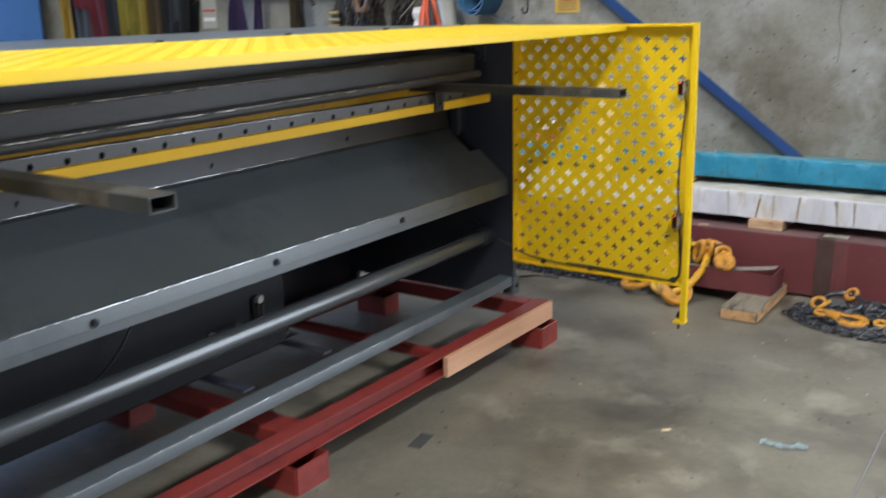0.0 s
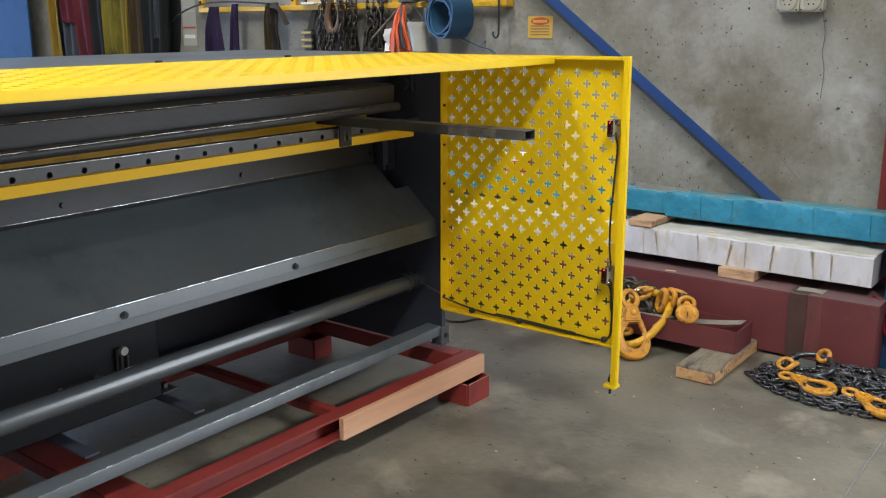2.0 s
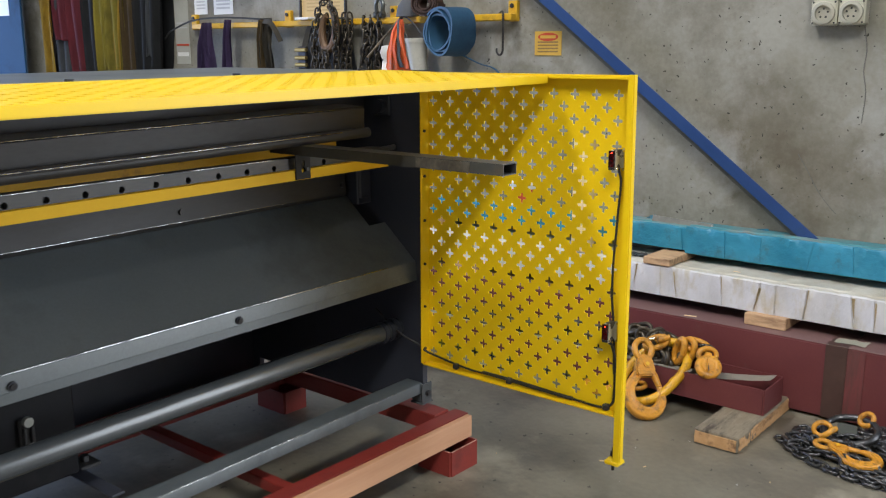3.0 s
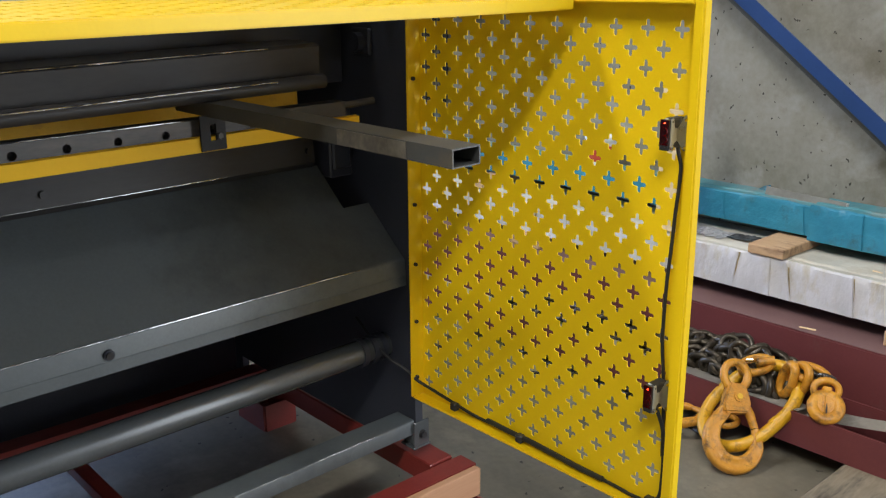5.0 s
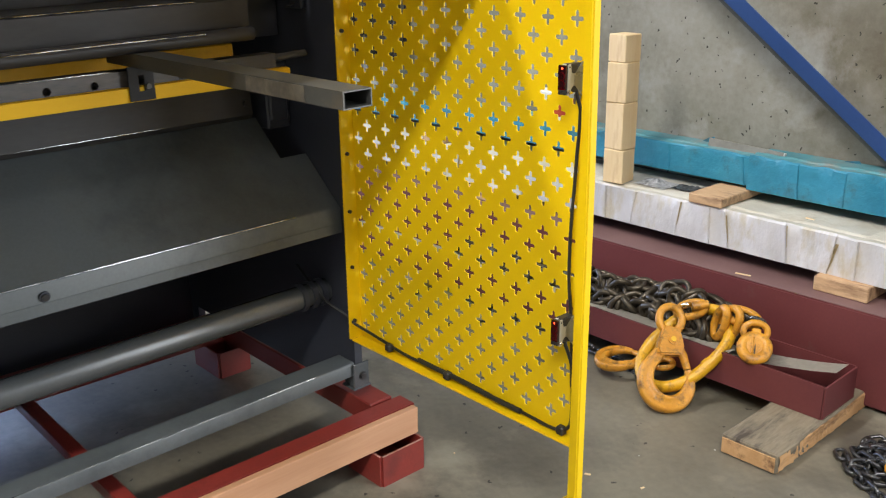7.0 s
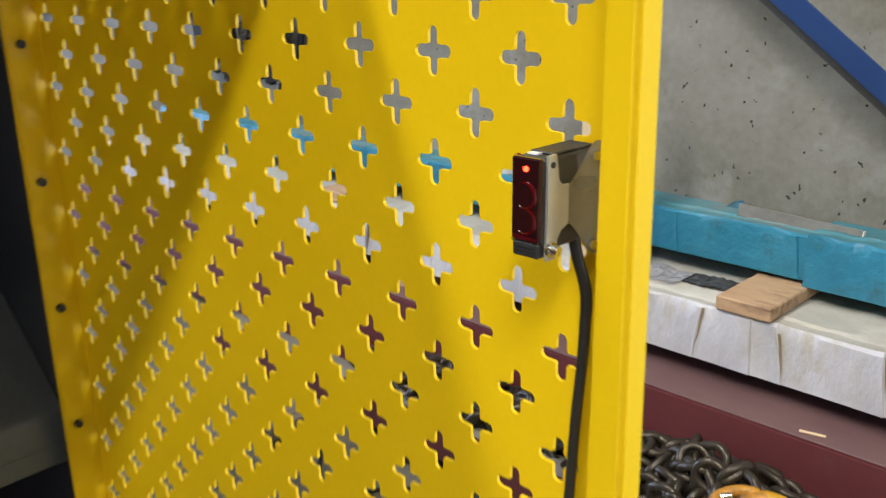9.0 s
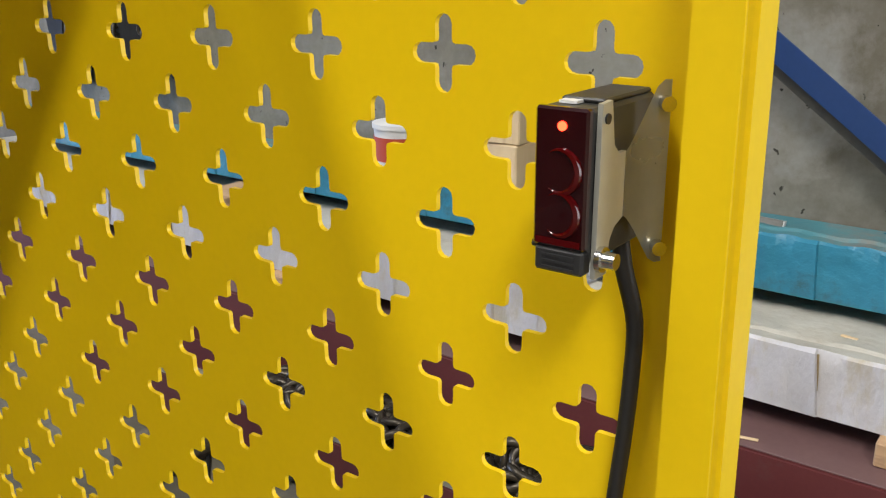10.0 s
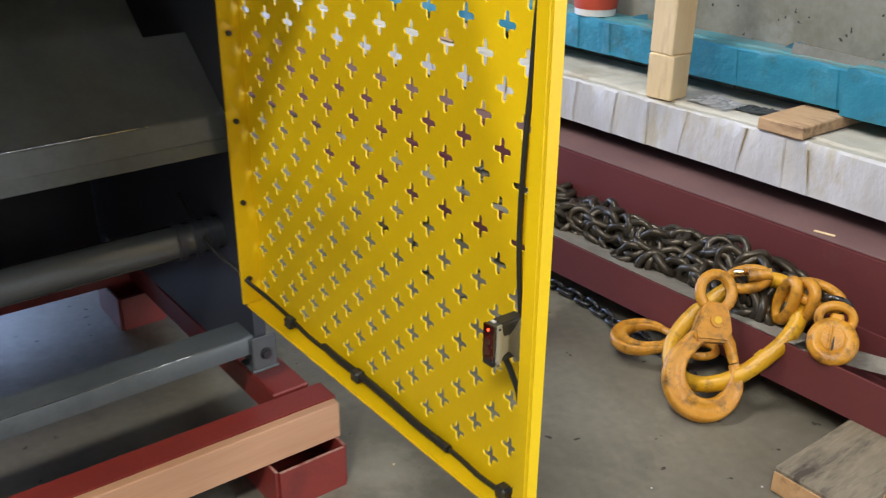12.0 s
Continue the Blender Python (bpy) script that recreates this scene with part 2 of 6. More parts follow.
def sweep(points, radius, n=10, closed=False, radii=None):
    """A round bar along points."""
    bm = bmesh.new()
    ps = [Vector(p) for p in points]
    c = len(ps)
    rings, up = [], None
    for i, p in enumerate(ps):
        a = ps[(i - 1) % c] if closed or i else p
        b = ps[(i + 1) % c] if closed or i < c - 1 else p
        d = (b - a).normalized()
        if up is None:
            up = d.orthogonal().normalized()
        up = (up - d * up.dot(d)).normalized()
        side = d.cross(up)
        r = radii[i] if radii else radius
        rings.append([bm.verts.new(p + r * (math.cos(k * 2 * math.pi / n) * up + math.sin(k * 2 * math.pi / n) * side)) for k in range(n)])
    best = 0
    if closed:
        best = min(range(n), key=lambda s: sum((rings[0][(k + s) % n].co - rings[-1][k].co).length for k in range(n)))
    for i in range(c if closed else c - 1):
        A, B = rings[i], rings[(i + 1) % c]
        s = best if i == c - 1 else 0
        for k in range(n):
            bm.faces.new((A[k], A[(k + 1) % n], B[(k + 1 + s) % n], B[(k + s) % n]))
    if not closed:
        bm.faces.new(rings[0][::-1])
        bm.faces.new(rings[-1])
    bmesh.ops.recalc_face_normals(bm, faces=bm.faces)
    return bm


def curve_points(keys, steps=8):
    """Smooth points through keys (Catmull-Rom)."""
    ks = [Vector(k) for k in keys]
    ks = [2 * ks[0] - ks[1]] + ks + [2 * ks[-1] - ks[-2]]
    out = []
    for i in range(1, len(ks) - 2):
        p0, p1, p2, p3 = ks[i - 1 : i + 3]
        for s in range(steps):
            t = s / steps
            out.append(0.5 * (2 * p1 + (p2 - p0) * t + (2 * p0 - 5 * p1 + 4 * p2 - p3) * t * t + (3 * p1 - p0 - 3 * p2 + p3) * t**3))
    return out + [ks[-2]]


def mesh_of(name, bm, mat, smooth=False, angle=35):
    me = bpy.data.meshes.new(name)
    if smooth:
        for f in bm.faces:
            f.smooth = True
        for e in bm.edges:
            if len(e.link_faces) == 2 and e.calc_face_angle(0) > radians(angle):
                e.smooth = False
    bm.to_mesh(me)
    bm.free()
    me.materials.append(mat)
    return me


def thing(name, at, label, category, group=""):
    ob = new(name)
    ob.empty_display_size = 0.05
    ob.matrix_world = Matrix.Translation(at)
    return tagged(ob, label, category, group)


def part(name, bm, mat, parent, label="", smooth=False, angle=35):
    ob = new(name, bm if isinstance(bm, bpy.types.Mesh) else mesh_of(name, bm, mat, smooth, angle))
    if parent:
        ob.parent = parent
        up = parent.matrix_basis if parent.parent is None else parent.parent.matrix_basis
        ob.matrix_parent_inverse = up.inverted() if parent.parent is None else Matrix()
    return tagged(ob, label)


def solo(name, bm, mat, label, category, group="", kind="", smooth=False, angle=35):
    return tagged(new(name, mesh_of(name, bm, mat, smooth, angle)), label, category, group, kind)


def structure(name, bm, mat, label, category):
    return solo(name, bm, mat, label, category, kind="structure")


# ---- the hall ----
WALL = 4.625
structure("floor", box(-10, EAST + 0.2, -6, WALL + 0.2, -0.2, 0, 0), FLOOR, "worn grey concrete workshop floor with stains", "floor")
bm = bmesh.new()
for a in ((-10, DOOR[0], WALL, WALL + 0.18, 0, ROOF), (DOOR[1], EAST + 0.2, WALL, WALL + 0.18, 0, ROOF), (DOOR[0], DOOR[1], WALL, WALL + 0.18, DOOR[2], ROOF)):
    add_box(bm, *a)
structure("wall_north", bm, CONCRETE, "blotchy grey tilt-up concrete wall with an open roller door", "wall")
# walls out of view, added to close the hall and hold back bounce
bm = bmesh.new()
for a in ((-10, SOUTH_OPENING[0], -6.2, -6, 0, ROOF), (SOUTH_OPENING[1], EAST + 0.2, -6.2, -6, 0, ROOF), (SOUTH_OPENING[0], SOUTH_OPENING[1], -6.2, -6, SOUTH_OPENING[2], ROOF)):
    add_box(bm, *a)
structure("wall_south", bm, UNSEEN_DARK, "unseen dark hall wall with an opening added for daylight", "wall")
bm = bmesh.new()
for a in ((-10.2, -10, -6.2, WEST_OPENING[0], 0, ROOF), (-10.2, -10, WEST_OPENING[1], WALL + 0.18, 0, ROOF), (-10.2, -10, WEST_OPENING[0], WEST_OPENING[1], WEST_OPENING[2], ROOF)):
    add_box(bm, *a)
structure("wall_west", bm, UNSEEN_DARK, "unseen dark hall wall with an opening added for daylight", "wall")
structure("wall_east", box(EAST, EAST + 0.2, -6, WALL, 0, ROOF, 0), UNSEEN_DARK, "unseen dark hall wall that limits bounce light", "wall")
# roof out of view: blocks the sky except at the strips
bm = bmesh.new()
cuts = [-10.2] + [c for x, w, _, _ in sorted(STRIPS) for c in (x - w / 2, x + w / 2)] + [EAST + 0.2]
for a, b in zip(cuts[::2], cuts[1::2]):
    add_box(bm, a, b, -6.2, 5.0, ROOF, ROOF + 0.12)
for x, w, a, b in STRIPS:
    add_box(bm, x - w / 2, x + w / 2, -6.2, a, ROOF + 0.002, ROOF + 0.118)
    add_box(bm, x - w / 2, x + w / 2, b, 5.0, ROOF + 0.002, ROOF + 0.118)
structure("ceiling", bm, STEEL_ROOF, "unseen metal workshop roof with skylight strips", "ceiling")
structure("ground", box(-30, 30, WALL + 0.2, 40, -0.25, -0.02, 0), FLOOR, "concrete yard outside the door", "ground")

# ---- the plate shear ----
Y0, Y1 = -1.1, 3.04          # between the side frames
shear = thing("plate_shear", (-2.1, 1.0, 0.165), "dark grey hydraulic plate shear on a red skid", "machine")


def frame_plate(y0, y1):
    """Side frame: tall plate with a throat cut and feet."""
    return extruded([(-1.80, 0.205), (-1.80, 1.250), (-2.05, 1.262), (-2.75, 1.262), (-2.75, 0.095), (-2.63, 0.095), (-2.63, 0.172), (-1.95, 0.172), (-1.92, 0.205)], y0, y1)


part("side_frame", frame_plate(Y1, 3.062), GREY_DARK, shear)
part("side_frame", frame_plate(Y0 - 0.022, Y0), GREY_DARK, shear)
# top beam, whose rear strip shows above the guard
part("top_beam", extruded([(-1.935, 1.250), (-1.935, 1.2630), (-2.12, 1.2650), (-2.74, 1.2665), (-2.74, 1.20), (-2.0, 1.20), (-2.0, 1.250)], Y0, Y1 - 0.003), GREY, shear)
for k in range(7):
    part("cap_screw", rod((-1.985, 0.1 + 0.48 * k, 1.2635), (-1.985, 0.1 + 0.48 * k, 1.270), 0.011, 12), BLACK_STEEL, shear, smooth=True)
RAM = lambda y, z: z - 0.007 - 0.011 * (2.85 - y)      # the blade rakes down along the machine


def raked(bm):
    for v in bm.verts:
        v.co.z = RAM(v.co.y, v.co.z)
    return bm


# ram, its heavy lower lip and the dark plates behind
ram_bm = raked(extruded([(-1.852, 1.108), (-1.848, 1.168), (-1.858, 1.174), (-1.95, 1.178), (-1.95, 1.09), (-1.87, 1.096)], Y0 + 0.02, 2.85))
part("ram_plate", ram_bm, BLACK_STEEL, shear, "rolled black steel ram plate")
part("ram_lip", rod((-1.832, Y0 + 0.02, RAM(Y0, 1.1)), (-1.832, 2.845, RAM(2.845, 1.1)), 0.0145, 16), BLACK_STEEL, shear, smooth=True)
part("ram_back_plate", box(-2.06, -2.03, Y0, Y1 - 0.004, 1.06, 1.198), GREY_DARK, shear)
part("front_plate", box(-2.72, -2.66, Y0, Y1 - 0.004, 0.10, 1.198), GREY_DARK, shear)
# back gauge: rear yellow bar, drilled steel strip, front yellow bar
part("rear_gauge_bar", box(-2.062, -2.03, Y0 + 0.02, 2.91, 1.018, 1.052, 0.003), YELLOW_DULL, shear)


def drilled_strip(y0, y1, xf, z0, z1, ys, zc, r, depth):
    """A bar along y whose front face has round holes with depth."""
    bm = bmesh.new()
    n = 10
    edges = [y0] + [(a + b) / 2 for a, b in zip(ys, ys[1:])] + [y1]
    for i, yc in enumerate(ys):
        a, b = edges[i], edges[i + 1]
        hole = [bm.verts.new((xf, yc + r * math.cos(2 * math.pi * k / n + math.pi / n), zc + r * math.sin(2 * math.pi * k / n + math.pi / n))) for k in range(n)]
        back = [bm.verts.new((xf - depth, v.co.y, v.co.z)) for v in hole]
        for k in range(n):
            bm.faces.new((hole[k], hole[(k + 1) % n], back[(k + 1) % n], back[k]))
        bm.faces.new(back)
        ru, lu, ld, rd = [bm.verts.new((xf, y, z)) for y, z in ((b, z1), (a, z1), (a, z0), (b, z0))]
        h = n // 4
        q = [0, 2, 5, 7]
        bm.faces.new([ru] + [hole[k] for k in (1, 2, 3)][::1][::-1][::-1] + [lu])
        bm.faces.new([lu] + [hole[k] for k in (3, 4, 5, 6)] + [ld])
        bm.faces.new([ld] + [hole[k] for k in (6, 7, 8)] + [rd])
        bm.faces.new([rd] + [hole[k] for k in (8, 9, 0, 1)] + [ru])
    for z in (z0, z1):
        bm.faces.new([bm.verts.new(p) for p in ((xf, y0, z), (xf, y1, z), (xf - 0.04, y1, z), (xf - 0.04, y0, z))])
    bm.faces.new([bm.verts.new(p) for p in ((xf, y1, z0), (xf, y1, z1), (xf - 0.04, y1, z1), (xf - 0.04, y1, z0))])
    bmesh.ops.recalc_face_normals(bm, faces=bm.faces)
    return bm


HOLES = [2.7735 - 0.0905 * k for k in range(44) if 2.7735 - 0.0905 * k > Y0 + 0.1][::-1]
part("drilled_strip", drilled_strip(Y0 + 0.02, 2.91, -1.85, 1.000, 1.043, HOLES, 1.0215, 0.0082, 0.02), STEEL, shear, "bare steel strip with a row of holes")
part("front_gauge_bar", extruded([(-1.836, 0.983), (-1.836, 1.0105), (-1.8495, 1.012), (-1.8495, 1.006), (-1.842, 1.004), (-1.842, 0.983)], Y0 + 0.02, 2.935), YELLOW_BAR, shear, "long orange-yellow painted gauge bar")
# scrap chute: upper strip, sloping sheet and folded lip
bm = extruded([(-2.06, 0.975), (-2.045, 0.975), (-2.035, 0.880), (-2.045, 0.868), (-2.06, 0.872)], Y0 + 0.01, 2.95)
part("bed_strip", bm, BLACK_STEEL, shear)
for k in range(7):
    part("cap_screw", rod((-2.045, 2.933 - 0.6025 * k, 0.907), (-2.031, 2.933 - 0.6025 * k, 0.908), 0.008, 12), BLACK_STEEL, shear, smooth=True)
xm = -1.952
zm = 0.868 + (xm + 2.052) * (0.670 - 0.868) / 0.228
bm = extruded([(-2.052, 0.868), (xm, zm), (xm - 0.002, zm - 0.004), (-2.054, 0.864)], Y0 + 0.005, 2.965)
part("chute_upper_sheet", bm, GREY, shear)
bm = extruded([(xm, zm), (-1.828, 0.6735), (-1.824, 0.6710), (-1.8225, 0.667), (-1.818, 0.609), (-1.830, 0.606), (-1.830, 0.609), (-1.822, 0.612), (-1.8265, 0.665), (-1.830, 0.669), (xm - 0.002, zm - 0.004)], Y0 + 0.005, Y1 - 0.002)
part("chute_lip_sheet", bm, GREY, shear, "grey sloping sheet folded into a lip", smooth=True, angle=50)
part("lip_hem", extruded([(-1.8196, 0.632), (-1.8188, 0.6315), (-1.8170, 0.6085), (-1.8182, 0.6085)], Y0 + 0.006, Y1 - 0.003), GREY, shear, "folded-back hem of the lip")
for y in (2.335, 1.738, 1.14, 0.54, -0.06, -0.66):
    for r, a, b, mt in ((0.0105, -1.821, -1.8155, GREY_DARK), (0.007, -1.816, -1.8115, BLACK_STEEL)):
        part("screw", rod((a, y, 0.645), (b, y, 0.6445), r, 14), mt, shear, smooth=True)
# glints along the folds, put in as thin broken bright bars
part("worn_edge", sweep([(-1.8242, Y0 + 0.01 + 0.2 * k, 0.6716) for k in range(21)], 0.0013, 6), EDGE_GLINT, shear, "thin bright bar in place of the edge's glint", smooth=True)
part("worn_edge", sweep([(-1.8493, Y0 + 0.03 + 0.19 * k, RAM(Y0 + 0.03 + 0.19 * k, 1.1712) + 0.0006 * math.sin(k * 2.1)) for k in range(21)], 0.0016, 6), EDGE_GLINT, shear, "thin bright bar in place of the edge's glint", smooth=True)
part("worn_edge", sweep([(-1.8215, Y0 + 0.03 + 0.19 * k, RAM(Y0 + 0.03 + 0.19 * k, 1.1085) + 0.0006 * math.sin(k * 1.7)) for k in range(21)], 0.0022, 6), EDGE_GLINT, shear, "thin bright bar in place of the edge's glint", smooth=True)
part("worn_edge", sweep([(-2.0355, Y0 + 0.02 + 0.19 * k, 0.8805) for k in range(21)], 0.0007, 6), EDGE_GLINT, shear, "thin bright bar in place of the edge's glint", smooth=True)
part("worn_edge", sweep([(-1.8508, Y0 + 0.03 + 0.19 * k, 1.0432) for k in range(21)], 0.0013, 6), EDGE_GLINT, shear, "thin bright bar in place of the edge's glint", smooth=True)
# round torsion bar with end collars
part("torsion_tube", rod((-1.91, Y0, 0.432), (-1.91, Y1 - 0.001, 0.432), 0.0305, 32), GREY_GLOSS, shear, "long round grey tube", smooth=True)
for y in (2.955, 2.985, 3.012):
    part("collar", rod((-1.91, y, 0.432), (-1.91, y + 0.014, 0.432), 0.0355, 24), GREY_DARK, shear, smooth=True)
# lower rail and its foot
part("lower_rail", extruded([(-1.803, 0.2290), (-1.803, 0.2610), (-1.8045, 0.2640), (-1.8075, 0.2655), (-1.866, 0.2655), (-1.866, 0.2595), (-1.812, 0.2595), (-1.809, 0.2570), (-1.809, 0.2290)], Y0, Y1 - 0.002), GREY, shear, "grey folded angle rail", smooth=True, angle=40)
# highlight on the rail's fold, modelled as a bright bar
part("worn_edge", sweep([(-1.8042, Y0 + 0.02 + 0.2 * k, 0.2645) for k in range(21)], 0.0007, 6), EDGE_GLINT, shear, "thin bright bar in place of the edge's glint", smooth=True)
bm = bmesh.new()
add_box(bm, -1.799, -1.794, 3.030, 3.078, 0.196, 0.262, 0.002)
add_box(bm, -1.846, -1.7930, 3.028, 3.082, 0.190, 0.1965, 0.002)
add_box(bm, -1.846, -1.806, 3.036, 3.042, 0.1965, 0.25, 0.002)
part("foot_bracket", bm, GREY_GLOSS, shear, "grey angle bracket with a dark bolt")
bm = rod((-1.794, 3.056, 0.226), (-1.7865, 3.056, 0.226), 0.0085, 6)
add_rod(bm, (-1.794, 3.056, 0.226), (-1.7925, 3.056, 0.226), 0.0115, 16)
part("foot_bolt", bm, BLACK_STEEL, shear)
# dark tank under the chute with its handle and latch
part("tank", box(-2.30, -2.045, Y0 + 0.05, 1.985, 0.282, 0.62, 0.006), BLACK_PAINT, shear, "black painted tank")
handle = sweep(curve_points([(-2.045, 1.665, 0.408), (-2.024, 1.667, 0.408), (-2.014, 1.685, 0.408), (-2.014, 1.755, 0.411), (-2.024, 1.773, 0.411), (-2.045, 1.775, 0.411)], 5), 0.0055, 8)
part("handle", handle, ZINC, shear, "bright steel pull handle", smooth=True)
part("latch_knob", rod((-2.034, 1.856, 0.468), (-2.02, 1.856, 0.468), 0.012, 14), ZINC, shear, smooth=True)
bm = box(-2.045, -2.034, 1.838, 1.874, 0.40, 0.475, 0.003)
add_box(bm, -2.036, -2.022, 1.843, 1.850, 0.39, 0.455, 0.002)
add_box(bm, -2.036, -2.022, 1.862, 1.869, 0.39, 0.455, 0.002)
part("latch", bm, STEEL, shear, "steel toggle latch")
part("tank_bracket", box(-2.09, -1.87, 1.965, 2.00, 0.2745, 0.2815, 0.001), GREY_DARK, shear)
bm = box(-2.12, -2.05, 1.988, 2.045, 0.282, 0.290, 0.002)
add_rod(bm, (-2.085, 2.018, 0.287), (-2.085, 2.018, 0.305), 0.012, 6)
part("tank_foot", bm, STEEL, shear)
part("tank_bracket", box(-2.09, -1.87, 1.62, 1.66, 0.2745, 0.2815, 0.001), GREY_DARK, shear)
part("tank_hose", sweep(curve_points([(-2.04, 1.42, 0.60), (-2.0, 1.36, 0.53), (-1.99, 1.27, 0.45), (-2.0, 1.15, 0.40), (-2.04, 1.05, 0.38)], 6), 0.004, 6), RUBBER, shear, smooth=True)
# small fittings on the inside of the side frame
bm = bmesh.new()
add_rod(bm, (-1.95, Y1 + 0.001, 1.155), (-1.95, Y1 - 0.03, 1.155), 0.022, 14)
add_box(bm, -1.985, -1.915, Y1 - 0.012, Y1, 1.125, 1.185, 0.004)
part("frame_boss", bm, GREY_DARK, shear)
bm = bmesh.new()
add_box(bm, -2.06, -2.01, 2.975, Y1, 0.84, 1.0, 0.004)
add_box(bm, -2.012, -2.002, 2.98, 3.03, 0.86, 0.96, 0.004)
part("gauge_slide", bm, GREY_DARK, shear)
part("gauge_pin", rod((-1.87, 2.9, 1.03), (-1.87, 3.0, 1.034), 0.008, 10), STEEL, shear, smooth=True)

# ---- sheet support arms ----


def support_arm(y, x_end, drop=0.0):
    arm = thing("support_arm", (-1.86, y, 1.05), "grey rectangular steel tube arm on a slotted black bracket", "support arm", "sheet support arms")
    za = 1.064 - drop
    bm = bmesh.new()
    w, h, t = 0.026, 0.0135, 0.0022
    pts = lambda x, s: [(x, y + a * (w - s) , za + b * (h - s)) for a, b in ((-1, -1), (1, -1), (1, 1), (-1, 1))]
    rings = [[bm.verts.new(p) for p in pts(x, s)] for x, s in ((-1.95, 0.0), (x_end, 0.0), (x_end, t), (x_end - 0.3, t))]
    for a, b in zip(rings, rings[1:]):
        for k in range(4):
            bm.faces.new((a[k], a[(k + 1) % 4], b[(k + 1) % 4], b[k]))
    bm.faces.new(rings[0])
    bm.faces.new(rings[-1])
    bmesh.ops.recalc_face_normals(bm, faces=bm.faces)
    part("tube", bm, STEEL_ARM, arm, "grey painted rectangular steel tube")
    part("tape_label", box(x_end - 0.26, x_end - 0.095, y - w - 0.0012, y - w - 0.0002, za - h + 0.001, za + h - 0.002, 0), TAPE_DARK, arm, "scuffed dark tape")
    bm = bmesh.new()
    # bracket plate with an upright slot
    o = [(-0.026, 0.985), (0.026, 0.985), (0.026, 1.052), (-0.026, 1.052)]
    s = [(-0.006, 1.003), (0.006, 1.003), (0.006, 1.035), (-0.006, 1.035)]
    for x in (-1.830, -1.835):
        O = [bm.verts.new((x, y - 0.012 + a, b)) for a, b in o]
        S = [bm.verts.new((x, y - 0.012 + a, b)) for a, b in s]
        for k in range(4):
            bm.faces.new((O[k], O[(k + 1) % 4], S[(k + 1) % 4], S[k]))
    bm.verts.ensure_lookup_table()
    v = bm.verts
    for base in (0, 4):
        for k in range(4):
            bm.faces.new((v[base + k], v[base + (k + 1) % 4], v[8 + base + (k + 1) % 4], v[8 + base + k]))
    bmesh.ops.recalc_face_normals(bm, faces=bm.faces)
    part("bracket", bm, BLACK_PAINT, arm, "black slotted bracket")
    part("bolt", rod((-1.835, y, 1.012), (-1.824, y, 1.012), 0.006, 6), STEEL, arm)
    return arm


STEEL_ARM = material("arm_grey", (0.036, 0.037, 0.035), (0.064, 0.064, 0.059), 0.38, 0.1, 6, 160, 0.15, (0.10, 0.08, 0.055), 0.60, 12.0)
TAPE_DARK = material("scuffed_tape", (0.06, 0.052, 0.04), (0.13, 0.115, 0.09), 0.4, 0, 30, 120, 0.3, (0.06, 0.055, 0.05), 0.55, 25.0)
arm_near = support_arm(2.600, -1.150)
arm_far = support_arm(0.845, -1.150, 0.013)

# ---- red skid under the shear ----
skid = thing("steel_skid", (-2.1, 1.5, 0.09), "red oxide painted steel transport skid under the shear", "skid")
LEAN_IN = pose(-1.688, 3.14, -0.008, 0, 0, -0.40)


def channel_beam(x0, x1, y0, y1, z0, z1, flip, m):
    """A channel along y with its open side to +x (flip=1) or -x."""
    t = 0.007
    p = [(x1, z0), (x1, z0 + t), (x0 + t, z0 + t * 1.4), (x0 + t, z1 - t * 1.4), (x1, z1 - t), (x1, z1), (x0, z1), (x0, z0)]
    if flip < 0:
        p = [(x0 + x1 - u, w) for u, w in p]
    bm = extruded(p, y0, y1)
    bmesh.ops.transform(bm, matrix=m, verts=bm.verts)
    return bm


part("outer_beam", channel_beam(-0.055, 0.0, -4.3, 0.0, 0.092, 0.168, 1, LEAN_IN), RED, skid)
part("inner_beam", channel_beam(-2.565, -2.505, Y0, 3.14, 0.092, 0.168, -1, Matrix()), RED, skid)
for y, w, z0, z1 in ((3.088, 0.072, 0.10, 0.1600), (2.43, 0.036, 0.118, 0.152), (1.70, 0.10, 0.105, 0.150), (0.75, 0.10, 0.105, 0.15), (-0.4, 0.1, 0.105, 0.15)):
    part("cross_member", box(-2.503, -1.755, y - w / 2, y + w / 2, z0, z1, 0.003), RED, skid)


def stub(x0, x1, y0, y1, h):
    """A short upright length of square tube, open at the top."""
    bm = bmesh.new()
    t = 0.006
    loops = []
    for z, s in ((0, 0), (h, 0), (h, t), (0.01, t)):
        loops.append([bm.verts.new(p) for p in ((x0 + s, y0 + s, z), (x1 - s, y0 + s, z), (x1 - s, y1 - s, z), (x0 + s, y1 - s, z))])
    for a, b in zip(loops, loops[1:]):
        for k in range(4):
            bm.faces.new((a[k], a[(k + 1) % 4], b[(k + 1) % 4], b[k]))
    bm.faces.new(loops[0])
    bm.faces.new(loops[-1])
    bmesh.ops.recalc_face_normals(bm, faces=bm.faces)
    es = [e for e in bm.edges if abs(e.verts[0].co.z - e.verts[1].co.z) > h * 0.9]
    bmesh.ops.bevel(bm, geom=es, offset=0.006, segments=2, affect="EDGES")
    return bm


for x0, x1, y in ((-1.780, -1.638, 2.990), (-2.60, -2.44, 3.0), (-1.80, -1.66, 1.60), (-2.60, -2.44, 1.63), (-1.82, -1.68, 0.0), (-2.60, -2.44, 0.0)):
    part("block", stub(x0, x1, y, y + (0.142 if x0 > -2 else 0.112), 0.0825), RED, skid)
bm = bmesh.new()    # paint worn off round the open end
